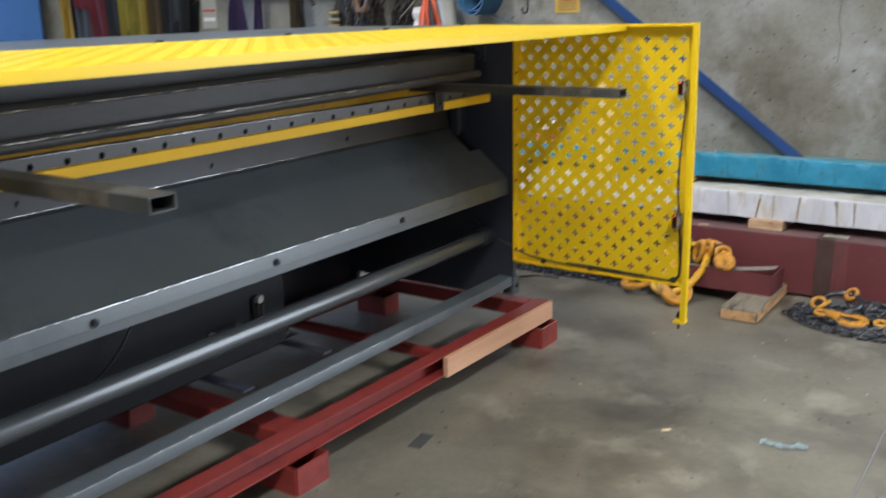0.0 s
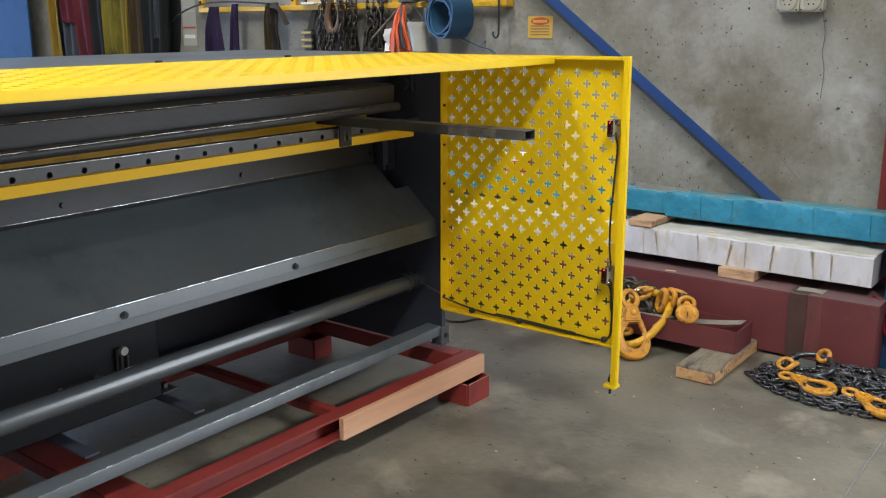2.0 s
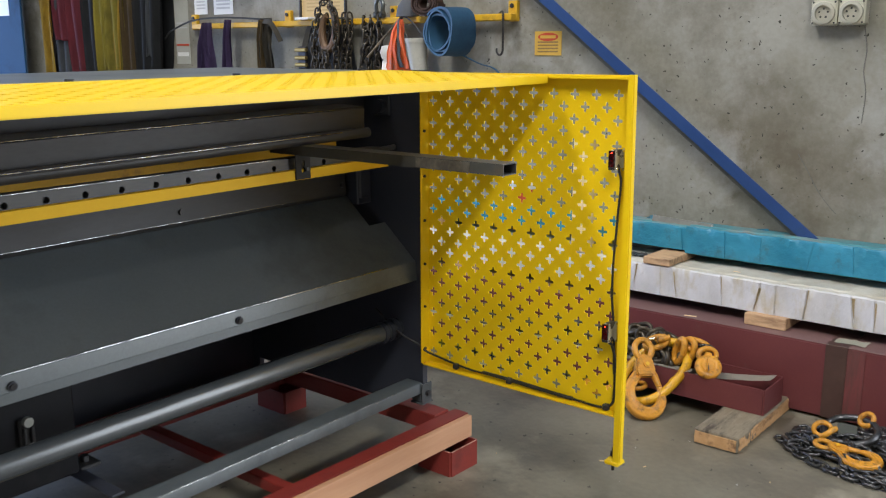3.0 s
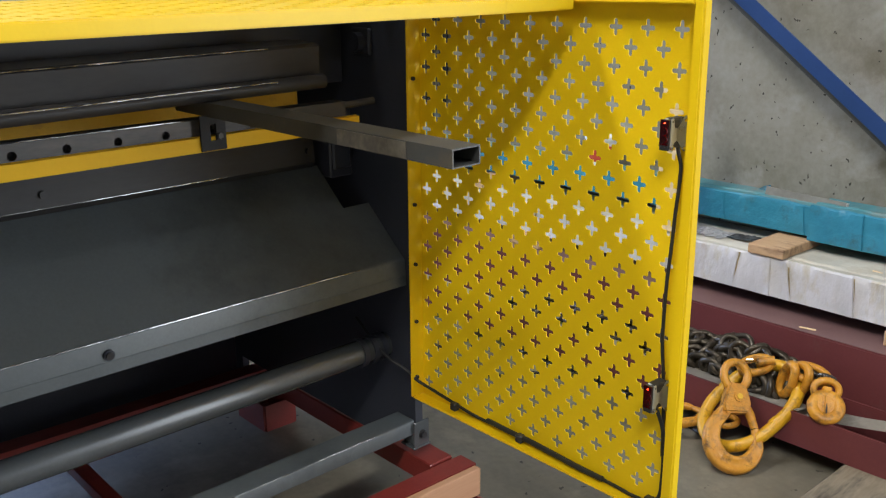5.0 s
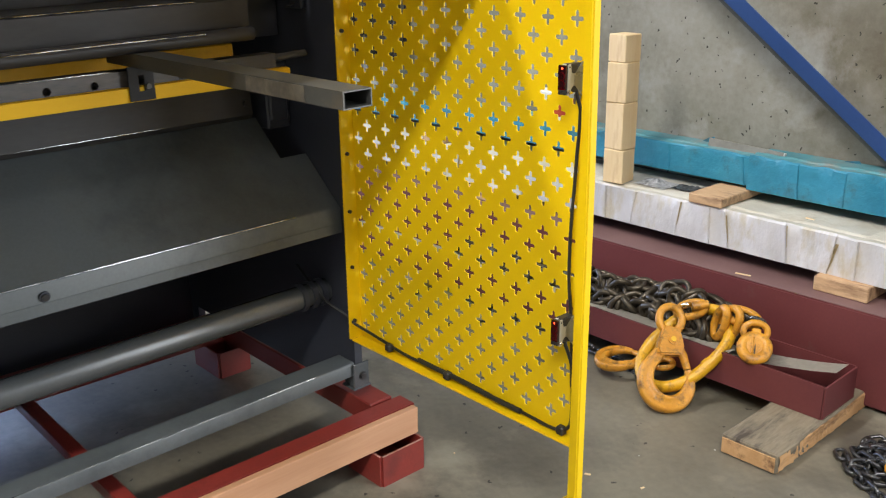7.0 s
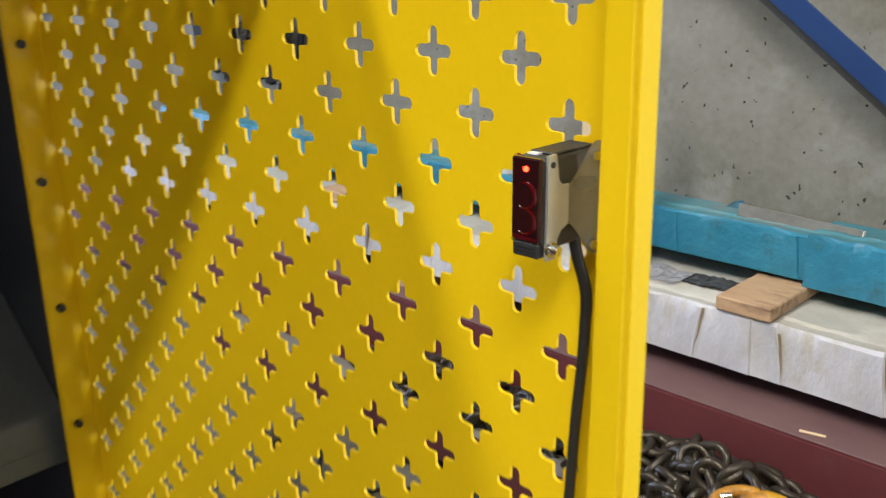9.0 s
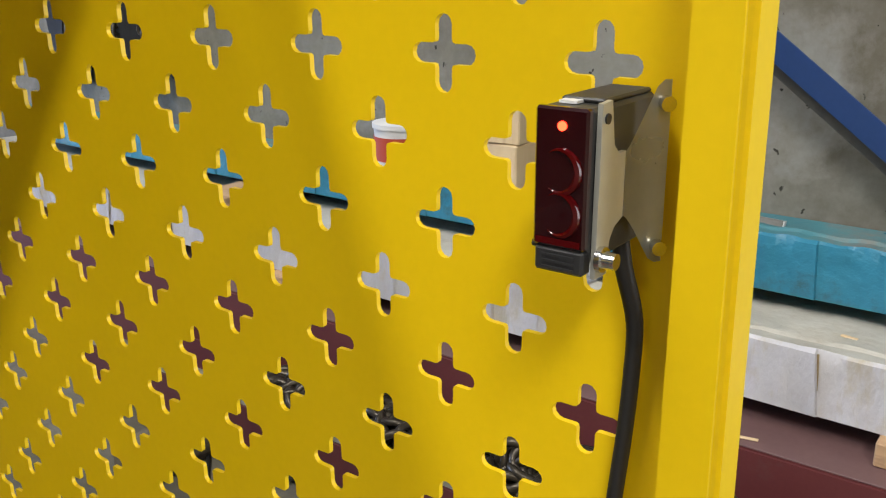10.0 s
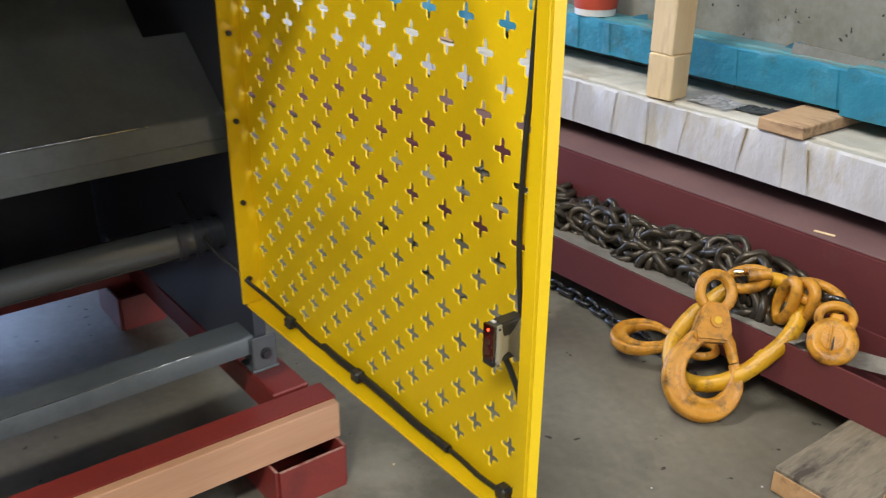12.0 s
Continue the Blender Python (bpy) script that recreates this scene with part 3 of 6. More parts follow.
for x0, x1, y0, y1 in ((-1.780, -1.7745, 2.997, 3.125), (-1.6435, -1.638, 2.997, 3.125), (-1.774, -1.644, 2.990, 2.9955), (-1.774, -1.644, 3.1265, 3.132)):
    add_box(bm, x0, x1, y0, y1, 0.0822, 0.0832, 0)
part("worn_rim", bm, WORN_RED, skid, "pale worn rim of the open block")
strip = thing("timber_strip", (-1.68, 2.75, 0.08), "new pinkish plywood strip set against the red skid beam", "timber")
part("board", box(0.001, 0.021, -0.765, -0.0062, 0.094, 0.166, 0.0015, LEAN_IN), PLY, strip)
part("sawn_end", box(0.0014, 0.0206, -0.0060, -0.0045, 0.0945, 0.1655, 0.0004, LEAN_IN), PINE_FLAT, strip, "pale sawn end")

# ---- yellow guards with cross-shaped holes ----
PITCH = 0.0665


def cross_sheet(u0, u1, w0, w1, cu, cw, place, thick, skip=None):
    """A sheet u0..u1 by w0..w1 with staggered rows of rounded cross holes about (cu, cw); place(u, w, d) gives the point at depth d."""
    L, A = 0.0148, 0.0039
    h = PITCH / 2
    quarter = [(L - A + A * math.cos(a), A * math.sin(a)) for a in (0, 0.52, 1.05, math.pi / 2)] + [(A * 1.4, A), (A * 1.1, A * 1.1), (A, A * 1.4)]
    quarter += [(b, a) for a, b in quarter[3::-1]]
    verts, faces, index = [], [], {}

    def vid(u, w, d):
        key = (round(u, 5), round(w, 5), d)
        if key not in index:
            index[key] = len(verts)
            verts.append(place(u, w, d))
        return index[key]

    def clip(poly):
        for axis, lim, sign in ((0, u0, 1), (0, u1, -1), (1, w0, 1), (1, w1, -1)):
            out = []
            for p, q in zip(poly, poly[1:] + poly[:1]):
                a, b = sign * (p[axis] - lim), sign * (q[axis] - lim)
                if a >= 0:
                    out.append(p)
                if (a < -1e-9 and b > 1e-9) or (a > 1e-9 and b < -1e-9):
                    s = a / (a - b)
                    out.append((p[0] + s * (q[0] - p[0]), p[1] + s * (q[1] - p[1])))
            poly = out
            if len(poly) < 3:
                return []
        return poly

    nu, nw = int((u1 - u0) / h) + 4, int((w1 - w0) / h) + 4
    for i in range(-nu, nu + 1):
        for j in range(-nw, nw + 1):
            if (i + j) % 2:
                continue
            u, w = cu + i * h, cw + j * h
            corners = [(u + h, w), (u, w + h), (u - h, w), (u, w - h)]
            if u + h < u0 or u - h > u1 or w + h < w0 or w - h > w1:
                continue
            e = 0.019
            whole = u - e > u0 and u + e < u1 and w - e > w0 and w + e < w1
            if not whole or (skip and skip(u, w)):
                poly = clip(corners)
                if len(poly) > 2:
                    for d in (0, 1):
                        f = [vid(*p, d) for p in poly]
                        f = list(dict.fromkeys(f))
                        if len(f) > 2:
                            faces.append(f[::-1] if d else f)
                continue
            for q in range(4):
                c, s = ((1, 0), (0, 1), (-1, 0), (0, -1))[q]
                arm = [(u + c * a - s * b, w + s * a + c * b) for a, b in quarter]
                a0, a1 = corners[q], corners[(q + 1) % 4]
                poly = clip([a0, a1] + arm[::-1]) if not (u0 <= u - h and u + h <= u1 and w0 <= w - h and w + h <= w1) else [a0, a1] + arm[::-1]
                for d in (0, 1):
                    f = list(dict.fromkeys(vid(*p, d) for p in poly))
                    if len(f) > 2:
                        faces.append(f[::-1] if d else f)
                for p, r in zip(arm, arm[1:]):
                    faces.append([vid(*p, 0), vid(*p, 1), vid(*r, 1), vid(*r, 0)])
    me = bpy.data.meshes.new("perforated_sheet")
    me.from_pydata(verts, [], faces)
    me.update()
    me.materials.append(YELLOW)
    return me


panel = thing("side_guard", (-1.08, 3.045, 0.19), "yellow painted steel side guard panel with cross-shaped holes", "machine guard")
PY = 3.058
part("sheet", cross_sheet(-1.7865, -1.0885, 0.3405, 1.2515, -1.1340, 1.0755, lambda u, w, d: (u, PY + 0.0025 * d, w), 0.0025, skip=lambda u, w: False), YELLOW, panel)
bm = box(-1.0925, -1.0755, 3.0285, 3.0500, 0.205, 1.2625, 0.0)
bmesh.ops.bevel(bm, geom=[e for e in bm.edges if all(v.co.x > -1.08 and v.co.y < 3.05 for v in e.verts) and abs(e.verts[0].co.z - e.verts[1].co.z) > 0.5], offset=0.003, segments=3, affect="EDGES")
bmesh.ops.subdivide_edges(bm, edges=[e for e in bm.edges if abs(e.verts[0].co.z - e.verts[1].co.z) > 0.5], cuts=8)
for v in bm.verts:    # the post bows out a little below the upper sensor
    if v.co.x > -1.082:
        v.co.x += 0.004 * max(0, min(1, (1.2 - v.co.z) / 0.35))
part("post", bm, YELLOW, panel, "folded edge post with a rounded corner", smooth=True)
part("top_flange", box(-1.789, -1.0928, 3.0265, 3.0635, 1.2485, 1.261, 0.0025, seg=2), YELLOW, panel, smooth=True)
part("bottom_flange", box(-1.789, -1.0928, 3.0280, 3.0635, 0.3340, 0.3395, 0.0025, seg=2), YELLOW, panel, smooth=True)
part("fixing_flange", box(-1.7895, -1.7845, 3.0220, 3.0632, 0.340, 1.248, 0.0015, seg=2), YELLOW, panel, smooth=True)
bm = box(-1.118, -1.0735, 3.026, 3.066, 0.192, 0.2048, 0.003)
part("foot_plate", bm, YELLOW, panel)
bm = rod((-1.106, 3.058, 0.165), (-1.106, 3.058, 0.232), 0.0045, 10)
add_rod(bm, (-1.106, 3.058, 0.207), (-1.106, 3.058, 0.222), 0.0085, 6)
part("foot_bolt", bm, BLACK_STEEL, panel)
for k in range(7):
    part("bolt", rod((-1.7845, 3.0365, 0.389 + 0.139 * k), (-1.7795, 3.0365, 0.389 + 0.139 * k), 0.0045, 8), BLACK_STEEL, panel)

top = thing("top_guard", (-1.6, 1.0, 1.25), "yellow painted perforated top guard bolted to the shear", "machine guard")
GX0, GX1 = -1.93, -1.334
gz = lambda x: 1.2665 + (x - GX0) * (1.256 - 1.2665) / (GX1 - GX0)
part("sheet", cross_sheet(GX0, GX1, Y0, 3.024, -1.40, 2.95, lambda u, w, d: (u, w, gz(u) - 0.0025 * d), 0.0025), YELLOW, top)
part("front_lip", box(-1.3335, -1.327, Y0, 3.0255, 1.2365, 1.2580, 0.002, seg=2), YELLOW, top, smooth=True)
part("end_lip", box(GX0 + 0.1, GX1 - 0.001, 3.0205, 3.0255, 1.239, 1.2545, 0.001), YELLOW, top)
# the machine stands a little out of level, its far end low
SETTLE = pose(0, 3.04, 0.65, 0.72, 0, 0) @ pose(0, -3.04, -0.65)
for ob in (shear, top, arm_near, arm_far):
    ob.matrix_world = SETTLE @ ob.matrix_basis

# ---- steel and wrapped packs along the wall ----
beam = thing("steel_beam", (-2.2, 4.4, 0.0), "long maroon primed box beam with a band of brown tape, on the floor", "steel beam")
part("body", box(-4.6, -0.540, 4.225, 4.60, 0.012, 0.284, 0.004, seg=2), MAROON, beam)
part("dusty_top", box(-4.6, -0.542, 4.228, 4.598, 0.2842, 0.2872, 0.001), MAROON_TOP, beam, "dust-covered top plate")
part("tape_band", box(-0.890, -0.815, 4.2215, 4.603, 0.012, 0.2895, 0.001), TAPE, beam, "brown tape band")
part("tape_smear", box(-0.8145, -0.755, 4.2230, 4.2248, 0.02, 0.283, 0), TAPE_SMEAR, beam, "brown glue smear left by tape")
for x in (-4.3, -2.6, -0.9):
    part("bearer", box(x, x + 0.08, 4.25, 4.58, 0.0, 0.012, 0.001), OLD_WOOD, beam)


def wrapped(x0, x1, y0, y1, z0, z1, folds, depth, seed):
    """A wrapped pack whose wrap laps over itself at tucked folds; gives the mesh and the folds (x, tilt, step)."""
    rnd = random.Random(seed)
    bm = bmesh.new()
    lid = bm.faces.layers.int.new("lid")
    ring = [(y0, z0), (y0, (2 * z0 + z1) / 3), (y0, (z0 + 2 * z1) / 3), (y0, z1 - 0.005), (y0 + 0.005, z1), (y0 + 0.035, z1 - 0.002), (y0 + 0.042, z1 + 0.003), ((y0 + 2 * y1) / 3, z1), (y1, z1), (y1, z0)]
    fx = [(x0 + (x1 - x0) * (k + rnd.uniform(-0.3, 0.3)) / folds, rnd.uniform(-0.18, 0.18), depth * rnd.uniform(0.35, 1.2)) for k in range(1, folds)]
    xs = sorted([x0 + (x1 - x0) * i / 180 for i in range(181)] + [f[0] + d for f in fx for d in (-0.0012, 0.0012)])
    rows = []
    for x in xs:
        after = [f for f in fx if f[0] >= x]
        before = [f for f in fx if f[0] < x]
        a = before[-1][0] if before else x0
        b, step = (after[0][0], after[0][2]) if after else (x1, depth)
        u = (x - a) / max(b - a, 1e-4)
        near = min(fx, key=lambda f: abs(f[0] - x))
        lean = near[1] * math.exp(-((x - near[0]) / 0.03) ** 2)
        row = []
        for k, (y, z) in enumerate(ring):
            dy = dz = 0.0
            if k < 4:
                dy -= step * u ** 2.2 * (0.55 + 0.45 * (k in (1, 2, 3)))
            if 0 < k < 8:
                w = noise.noise(Vector((x * 5 + seed, y * 6, z * 9)))
                w2 = noise.noise(Vector((x * 24 + seed, y * 20, z * 22)))
                if k < 4:
                    dy += 0.005 * w + 0.004 * w2
                else:
                    dz += 0.004 * w + 0.004 * w2
            row.append(bm.verts.new((x + (lean * (z - z0) if k < 8 else 0), y + dy, z + dz)))
        rows.append(row)
    n = len(ring)
    for a, b in zip(rows, rows[1:]):
        for k in range(n):
            bm.faces.new((a[k], a[(k + 1) % n], b[(k + 1) % n], b[k]))[lid] = 1 if 4 <= k < 8 else 0
    bm.faces.new(rows[0])
    bm.faces.new(rows[-1])
    bmesh.ops.recalc_face_normals(bm, faces=bm.faces)
    return bm, fx


def fold_marks(pack, fx, y0, z0, z1, seed):
    """Brown marks that taper down from the tucks between the laps."""
    rnd = random.Random(seed)
    for x, tilt, step in fx:
        if rnd.random() < 0.4:
            continue
        top, low, w = z1 - rnd.uniform(0.004, 0.03), z0 + rnd.uniform(0.005, 0.05), rnd.uniform(0.003, 0.010)
        bm = bmesh.new()
        q = []
        for i in range(6):
            f = i / 5
            z = top + (low - top) * f
            xa = x + 0.0016 + tilt * (z - z0)
            ww = w * (1 - f) ** 0.7 * (1 + 0.4 * noise.noise(Vector((x * 9, f * 4, seed)))) + 0.0008
            q.append([bm.verts.new((xa + d, y0 + 0.004 * noise.noise(Vector((xa * 5 + 5, y0 * 6, z * 9))) - 0.0022, z)) for d in (0, ww)])
        for a, b in zip(q, q[1:]):
            bm.faces.new((a[0], b[0], b[1], a[1]))
        bmesh.ops.solidify(bm, geom=bm.faces[:], thickness=-0.001)
        part("glue_stain", bm, FOLD_BROWN, pack)


FOLD_BROWN = material("fold_brown", (0.38, 0.29, 0.14), (0.52, 0.42, 0.25), 0.5, 0, 20, 120, 0.1)


def split_top(bm):
    """Takes the upward faces of a pack off into a mesh of their own."""
    other = bm.copy()
    lid, up = bm.faces.layers.int["lid"], other.faces.layers.int["lid"]
    bmesh.ops.delete(bm, geom=[f for f in bm.faces if f[lid]], context="FACES")
    bmesh.ops.delete(other, geom=[f for f in other.faces if not f[up]], context="FACES")
    return bm, other


WHITE_TOP = material("dusty_white_wrap", (0.46, 0.43, 0.36), (0.58, 0.56, 0.50), 0.5, 0, 6, 22, 0.8, (0.36, 0.31, 0.23), 0.57, 4.0, depth=0.015)
TEAL_TOP = material("dusty_teal_wrap", (0.06, 0.21, 0.25), (0.09, 0.29, 0.33), 0.5, 0, 6, 18, 0.8, (0.20, 0.21, 0.19), 0.55, 6.0, depth=0.015)
pack = thing("wrapped_pack", (-2.5, 4.45, 0.333), "long pack wrapped in creased white plastic on timber blocks", "wrapped pack")
bm, fx = wrapped(-4.4, -0.60, 4.320, 4.60, 0.333, 0.456, 30, 0.008, 5)
a, b = split_top(bm)
part("side_wrap", a, WHITE_WRAP, pack, "creased white plastic", smooth=True, angle=35)
part("top_wrap", b, WHITE_TOP, pack, "dusty white plastic", smooth=True, angle=35)
fold_marks(pack, fx, 4.320, 0.333, 0.456, 5)
pack = thing("wrapped_pack", (-2.5, 4.55, 0.49), "long pack wrapped in scuffed teal plastic", "wrapped pack")
bm, fx = wrapped(-4.2, -0.545, 4.488, 4.610, 0.499, 0.597, 17, 0.005, 9)
a, b = split_top(bm)
part("side_wrap", a, TEAL_WRAP, pack, "scuffed teal plastic", smooth=True, angle=35)
part("top_wrap", b, TEAL_TOP, pack, "dusty teal plastic", smooth=True, angle=35)
bm, fx = wrapped(-1.565, -0.535, 4.475, 4.615, 0.490, 0.603, 6, 0.006, 29)
a, b = split_top(bm)
part("overlap_sleeve", a, TEAL_WRAP, pack, "overlapping teal sleeve", smooth=True, angle=35)
part("overlap_top", b, TEAL_TOP, pack, smooth=True, angle=35)
rnd = random.Random(77)
for k in range(2, 7, 2):    # loose corners of the wrap lifting along the back edge
    x, l, h = -2.9 + 0.26 * k + rnd.uniform(-0.08, 0.08), rnd.uniform(0.04, 0.11), rnd.uniform(0.010, 0.022)
    bm = bmesh.new()
    f = [bm.verts.new(p) for p in ((x, 4.585, 0.596), (x + l, 4.59, 0.598), (x + l * 0.8, 4.602, 0.600 + h), (x + l * 0.35, 4.598, 0.600 + h * 0.6))]
    bm.faces.new(f)
    bmesh.ops.solidify(bm, geom=bm.faces[:], thickness=0.0008)
    part("loose_flap", bm, TEAL_WRAP, pack)


def timber_block(x0, x1, y0, y1, z0, z1, mat, label, turn=0.0):
    c = ((x0 + x1) / 2, (y0 + y1) / 2, z0)
    bm = box(x0 - c[0], x1 - c[0], y0 - c[1], y1 - c[1], 0, z1 - z0, 0.003)
    ob = solo("timber_block", bm, mat, label, "timber block", "timber packing blocks")
    ob.matrix_world = pose(*c, 0, 0, turn)
    return ob


for x in (-1.135, -2.6, -3.9):
    timber_block(x - 0.085, x + 0.075, 4.285, 4.58, 0.2876, 0.333, PINE_FLAT, "sawn pine packing block between beam and white pack")
for x, y0 in ((-1.614, 4.312), (-2.95, 4.34)):
    timber_block(x - 0.06, x + 0.06, y0, 4.59, 0.4585, 0.4893, PINE_FLAT, "stained pine block under the teal pack")
for k, (z0, z1) in enumerate(((0.458, 0.576), (0.5765, 0.738), (0.7385, 0.874), (0.8745, 0.967))):
    timber_block(-2.041, -1.963, 4.335 + 0.002 * (k % 2), 4.415, z0, z1, PINE, "upright pine block in a stack of four", (6.0, -3.0, 4.0, -5.0)[k])

# open-topped channel lying on a plank
trough = thing("steel_channel", (-1.6, 4.07, 0.056), "maroon open-topped steel channel holding chains", "steel channel")
bm = bmesh.new()
t = 0.005
CY0, CY1 = 3.978, 4.166
prof = [(CY0, 0.057), (CY1, 0.057), (CY1, 0.152), (CY1 - t, 0.152), (CY1 - t, 0.057 + t), (CY0 + t, 0.057 + t), (CY0 + t, 0.152), (CY0, 0.152)]
part("channel", extruded(prof, -3.2, -1.018, "x"), MAROON, trough)
part("end_plate", box(-1.0175, -1.012, CY0 + 0.001, CY1 - 0.001, 0.058, 0.1505, 0.001), MAROON, trough)
plank = thing("timber_plank", (-1.08, 3.97, 0), "weathered sawn timber plank under the channel", "plank")
bm = bmesh.new()
add_box(bm, -1.160, -1.007, 3.736, 4.25, 0.0, 0.056, 0.004)
bmesh.ops.subdivide_edges(bm, edges=[e for e in bm.edges if e.calc_length() > 0.1], cuts=6)
for v in bm.verts:
    if v.co.x > -1.012:
        v.co.x += 0.004 * noise.noise(v.co * 40)
    if v.co.y < 3.746:
        v.co.y += 0.003 * noise.noise(v.co * 50)
part("board", bm, OLD_WOOD, plank)
bm = bmesh.new()
edge = []
for i in range(49):
    y = 3.740 + 0.0103 * i
    edge.append([bm.verts.new((-1.008 + (0.002 + 0.0075 * abs(noise.noise(Vector((y * 45, z * 60, 2.0))))) * k, y + (0.004 if k else 0), z)) for k, z in ((0, 0.052), (1, 0.048), (1, 0.034), (1, 0.018), (1, 0.005), (0, 0.002))])
for a, b in zip(edge, edge[1:]):
    for k in range(5):
        bm.faces.new((a[k], b[k], b[k + 1], a[k + 1]))
bmesh.ops.recalc_face_normals(bm, faces=bm.faces)
part("split_edge", bm, OLD_WOOD_EDGE, plank, "fresh ragged split edge")
part("end_grain", box(-1.158, -1.011, 3.7322, 3.7362, 0.004, 0.046, 0.001), OLD_WOOD_EDGE, plank, "orange-brown end grain")
timber_block(-2.7, -2.55, 3.8, 4.24, 0.0, 0.056, OLD_WOOD, "weathered timber bearer under the channel")

bm = bmesh.new()
rows = [[bm.verts.new((-0.875 + 0.012 * i + 0.004 * noise.noise(Vector((i * 0.8, k, 2))), 4.262 + 0.022 * k + 0.010 * noise.noise(Vector((i * 0.6, k * 0.5, 7))), 0.2906 + 0.005 * abs(noise.noise(Vector((i * 0.9, k * 1.3, 5)))))) for k in range(4)] for i in range(10)]
for a, b in zip(rows, rows[1:]):
    for k in range(3):
        bm.faces.new((a[k], b[k], b[k + 1], a[k + 1]))
bmesh.ops.solidify(bm, geom=bm.faces[:], thickness=0.001)
solo("torn_label", bm, BEIGE, "torn crumpled paper label lying on the maroon beam", "label", smooth=True, angle=50)

DARK_FILM = material("dark_plastic_film", (0.07, 0.072, 0.075), (0.16, 0.165, 0.175), 0.22, 0, 12, 60, 0.4, spec=0.7)
PALE_FILM = material("pale_plastic_film", (0.50, 0.50, 0.52), (0.66, 0.66, 0.69), 0.25, 0, 12, 60, 0.4, spec=0.6)


def crumple(x, y, lx, ly, high, seed, mat, label):
    """A loose crumpled piece of plastic film lying on the white pack."""
    bm = bmesh.new()
    rows = []
    for i in range(13):
        u = i / 12 - 0.5
        edge = 1 + 0.25 * noise.noise(Vector((i * 0.5, seed, 1)))
        rows.append([bm.verts.new((x + lx * u + 0.01 * noise.noise(Vector((i, k, seed))), y + ly * (k / 6 - 0.5) * edge, 0.4605 + high * abs(noise.noise(Vector((i * 0.55, k * 0.7, seed)))) * (1.3 - abs(u) * 2))) for k in range(7)])
    for a, b in zip(rows, rows[1:]):
        for k in range(6):
            bm.faces.new((a[k], b[k], b[k + 1], a[k + 1]))
    bmesh.ops.solidify(bm, geom=bm.faces[:], thickness=0.0008)
    return solo("plastic_film", bm, mat, label, "plastic film", "loose plastic film")


crumple(-1.745, 4.445, 0.13, 0.07, 0.016, 3.0, DARK_FILM, "loose dark plastic film lying on the white pack")
crumple(-1.875, 4.425, 0.13, 0.09, 0.020, 8.0, PALE_FILM, "loose crumpled pale plastic film on the white pack")

# ---- things on and against the concrete wall ----
W = WALL
before = set(bpy.data.objects)


def ribbon(points, width, thick, across):
    """A flat webbing of some thickness along points; across: the direction of its width, point by point or one for all."""
    bm = bmesh.new()
    ps = [Vector(p) for p in points]
    rows = []
    for i, p in enumerate(ps):
        d = (ps[min(i + 1, len(ps) - 1)] - ps[max(i - 1, 0)]).normalized()
        a = Vector(across[i] if isinstance(across, list) else across)
        a = (a - d * a.dot(d)).normalized()
        nrm = a.cross(d).normalized()
        w = width[i] if isinstance(width, list) else width
        rows.append([bm.verts.new(p + a * s * w / 2 + nrm * q * thick / 2) for s, q in ((-1, -1), (-0.33, -1.4), (0.33, -0.6), (1, -1), (1, 1), (0.33, 1.4), (-0.33, 0.6), (-1, 1))])
    for a, b in zip(rows, rows[1:]):
        for k in range(8):
            bm.faces.new((a[k], a[(k + 1) % 8], b[(k + 1) % 8], b[k]))
    bm.faces.new(rows[0])
    bm.faces.new(rows[-1])
    bmesh.ops.recalc_face_normals(bm, faces=bm.faces)
    return bm


def cloth(name, a, b, rough=0.8):
    a, b = tuple(0.5 * c for c in a), tuple(0.5 * c for c in b)
    return material(name, a, b, rough, 0, 6, 120, 0.4, tuple(c * 0.5 for c in a), 0.58, 5.0, stretch=(1, 1, 0.4))


SLING_YELLOW = cloth("yellow_webbing", (0.62, 0.36, 0.015), (0.78, 0.48, 0.03))
SLING_OLIVE = cloth("dirty_yellow_webbing", (0.42, 0.34, 0.03), (0.62, 0.50, 0.06))
SLING_RED = cloth("red_webbing", (0.22, 0.02, 0.035), (0.34, 0.04, 0.06))
SLING_GREY = cloth("grey_webbing", (0.10, 0.11, 0.12), (0.17, 0.18, 0.19))
SLING_BLACK = cloth("black_webbing", (0.016, 0.018, 0.02), (0.035, 0.037, 0.04))
SLING_BROWN = cloth("brown_webbing", (0.11, 0.065, 0.015), (0.19, 0.12, 0.035))
SLING_PURPLE = cloth("purple_webbing", (0.040, 0.020, 0.085), (0.115, 0.065, 0.20))
STRAP_DARK = cloth("oily_strap", (0.04, 0.034, 0.024), (0.085, 0.07, 0.045))
STRAP_BLUE = material("blue_belting", (0.012, 0.055, 0.115), (0.025, 0.09, 0.17), 0.6, 0, 5, 80, 0.2, (0.012, 0.06, 0.10), 0.62, 5.0)
ROLL_BROWN = cloth("brown_roll", (0.085, 0.045, 0.035), (0.14, 0.08, 0.06))
ORANGE = material("orange_strap", (0.70, 0.10, 0.025), (0.80, 0.15, 0.035), 0.7, 0, 8, 100, 0.3, (0.30, 0.22, 0.17), 0.63, 9.0)
CARD = material("yellowed_card", (0.58, 0.41, 0.18), (0.66, 0.49, 0.24), 0.7, 0, 4, 60, 0.05)
SIGN = material("sign_yellow", (0.58, 0.36, 0.06), (0.66, 0.42, 0.09), 0.5, 0, 6, 60, 0.05)
PRINT_DARK = material("faded_print", (0.26, 0.17, 0.06), (0.30, 0.20, 0.08), 0.7, 0, 6, 60, 0.02)
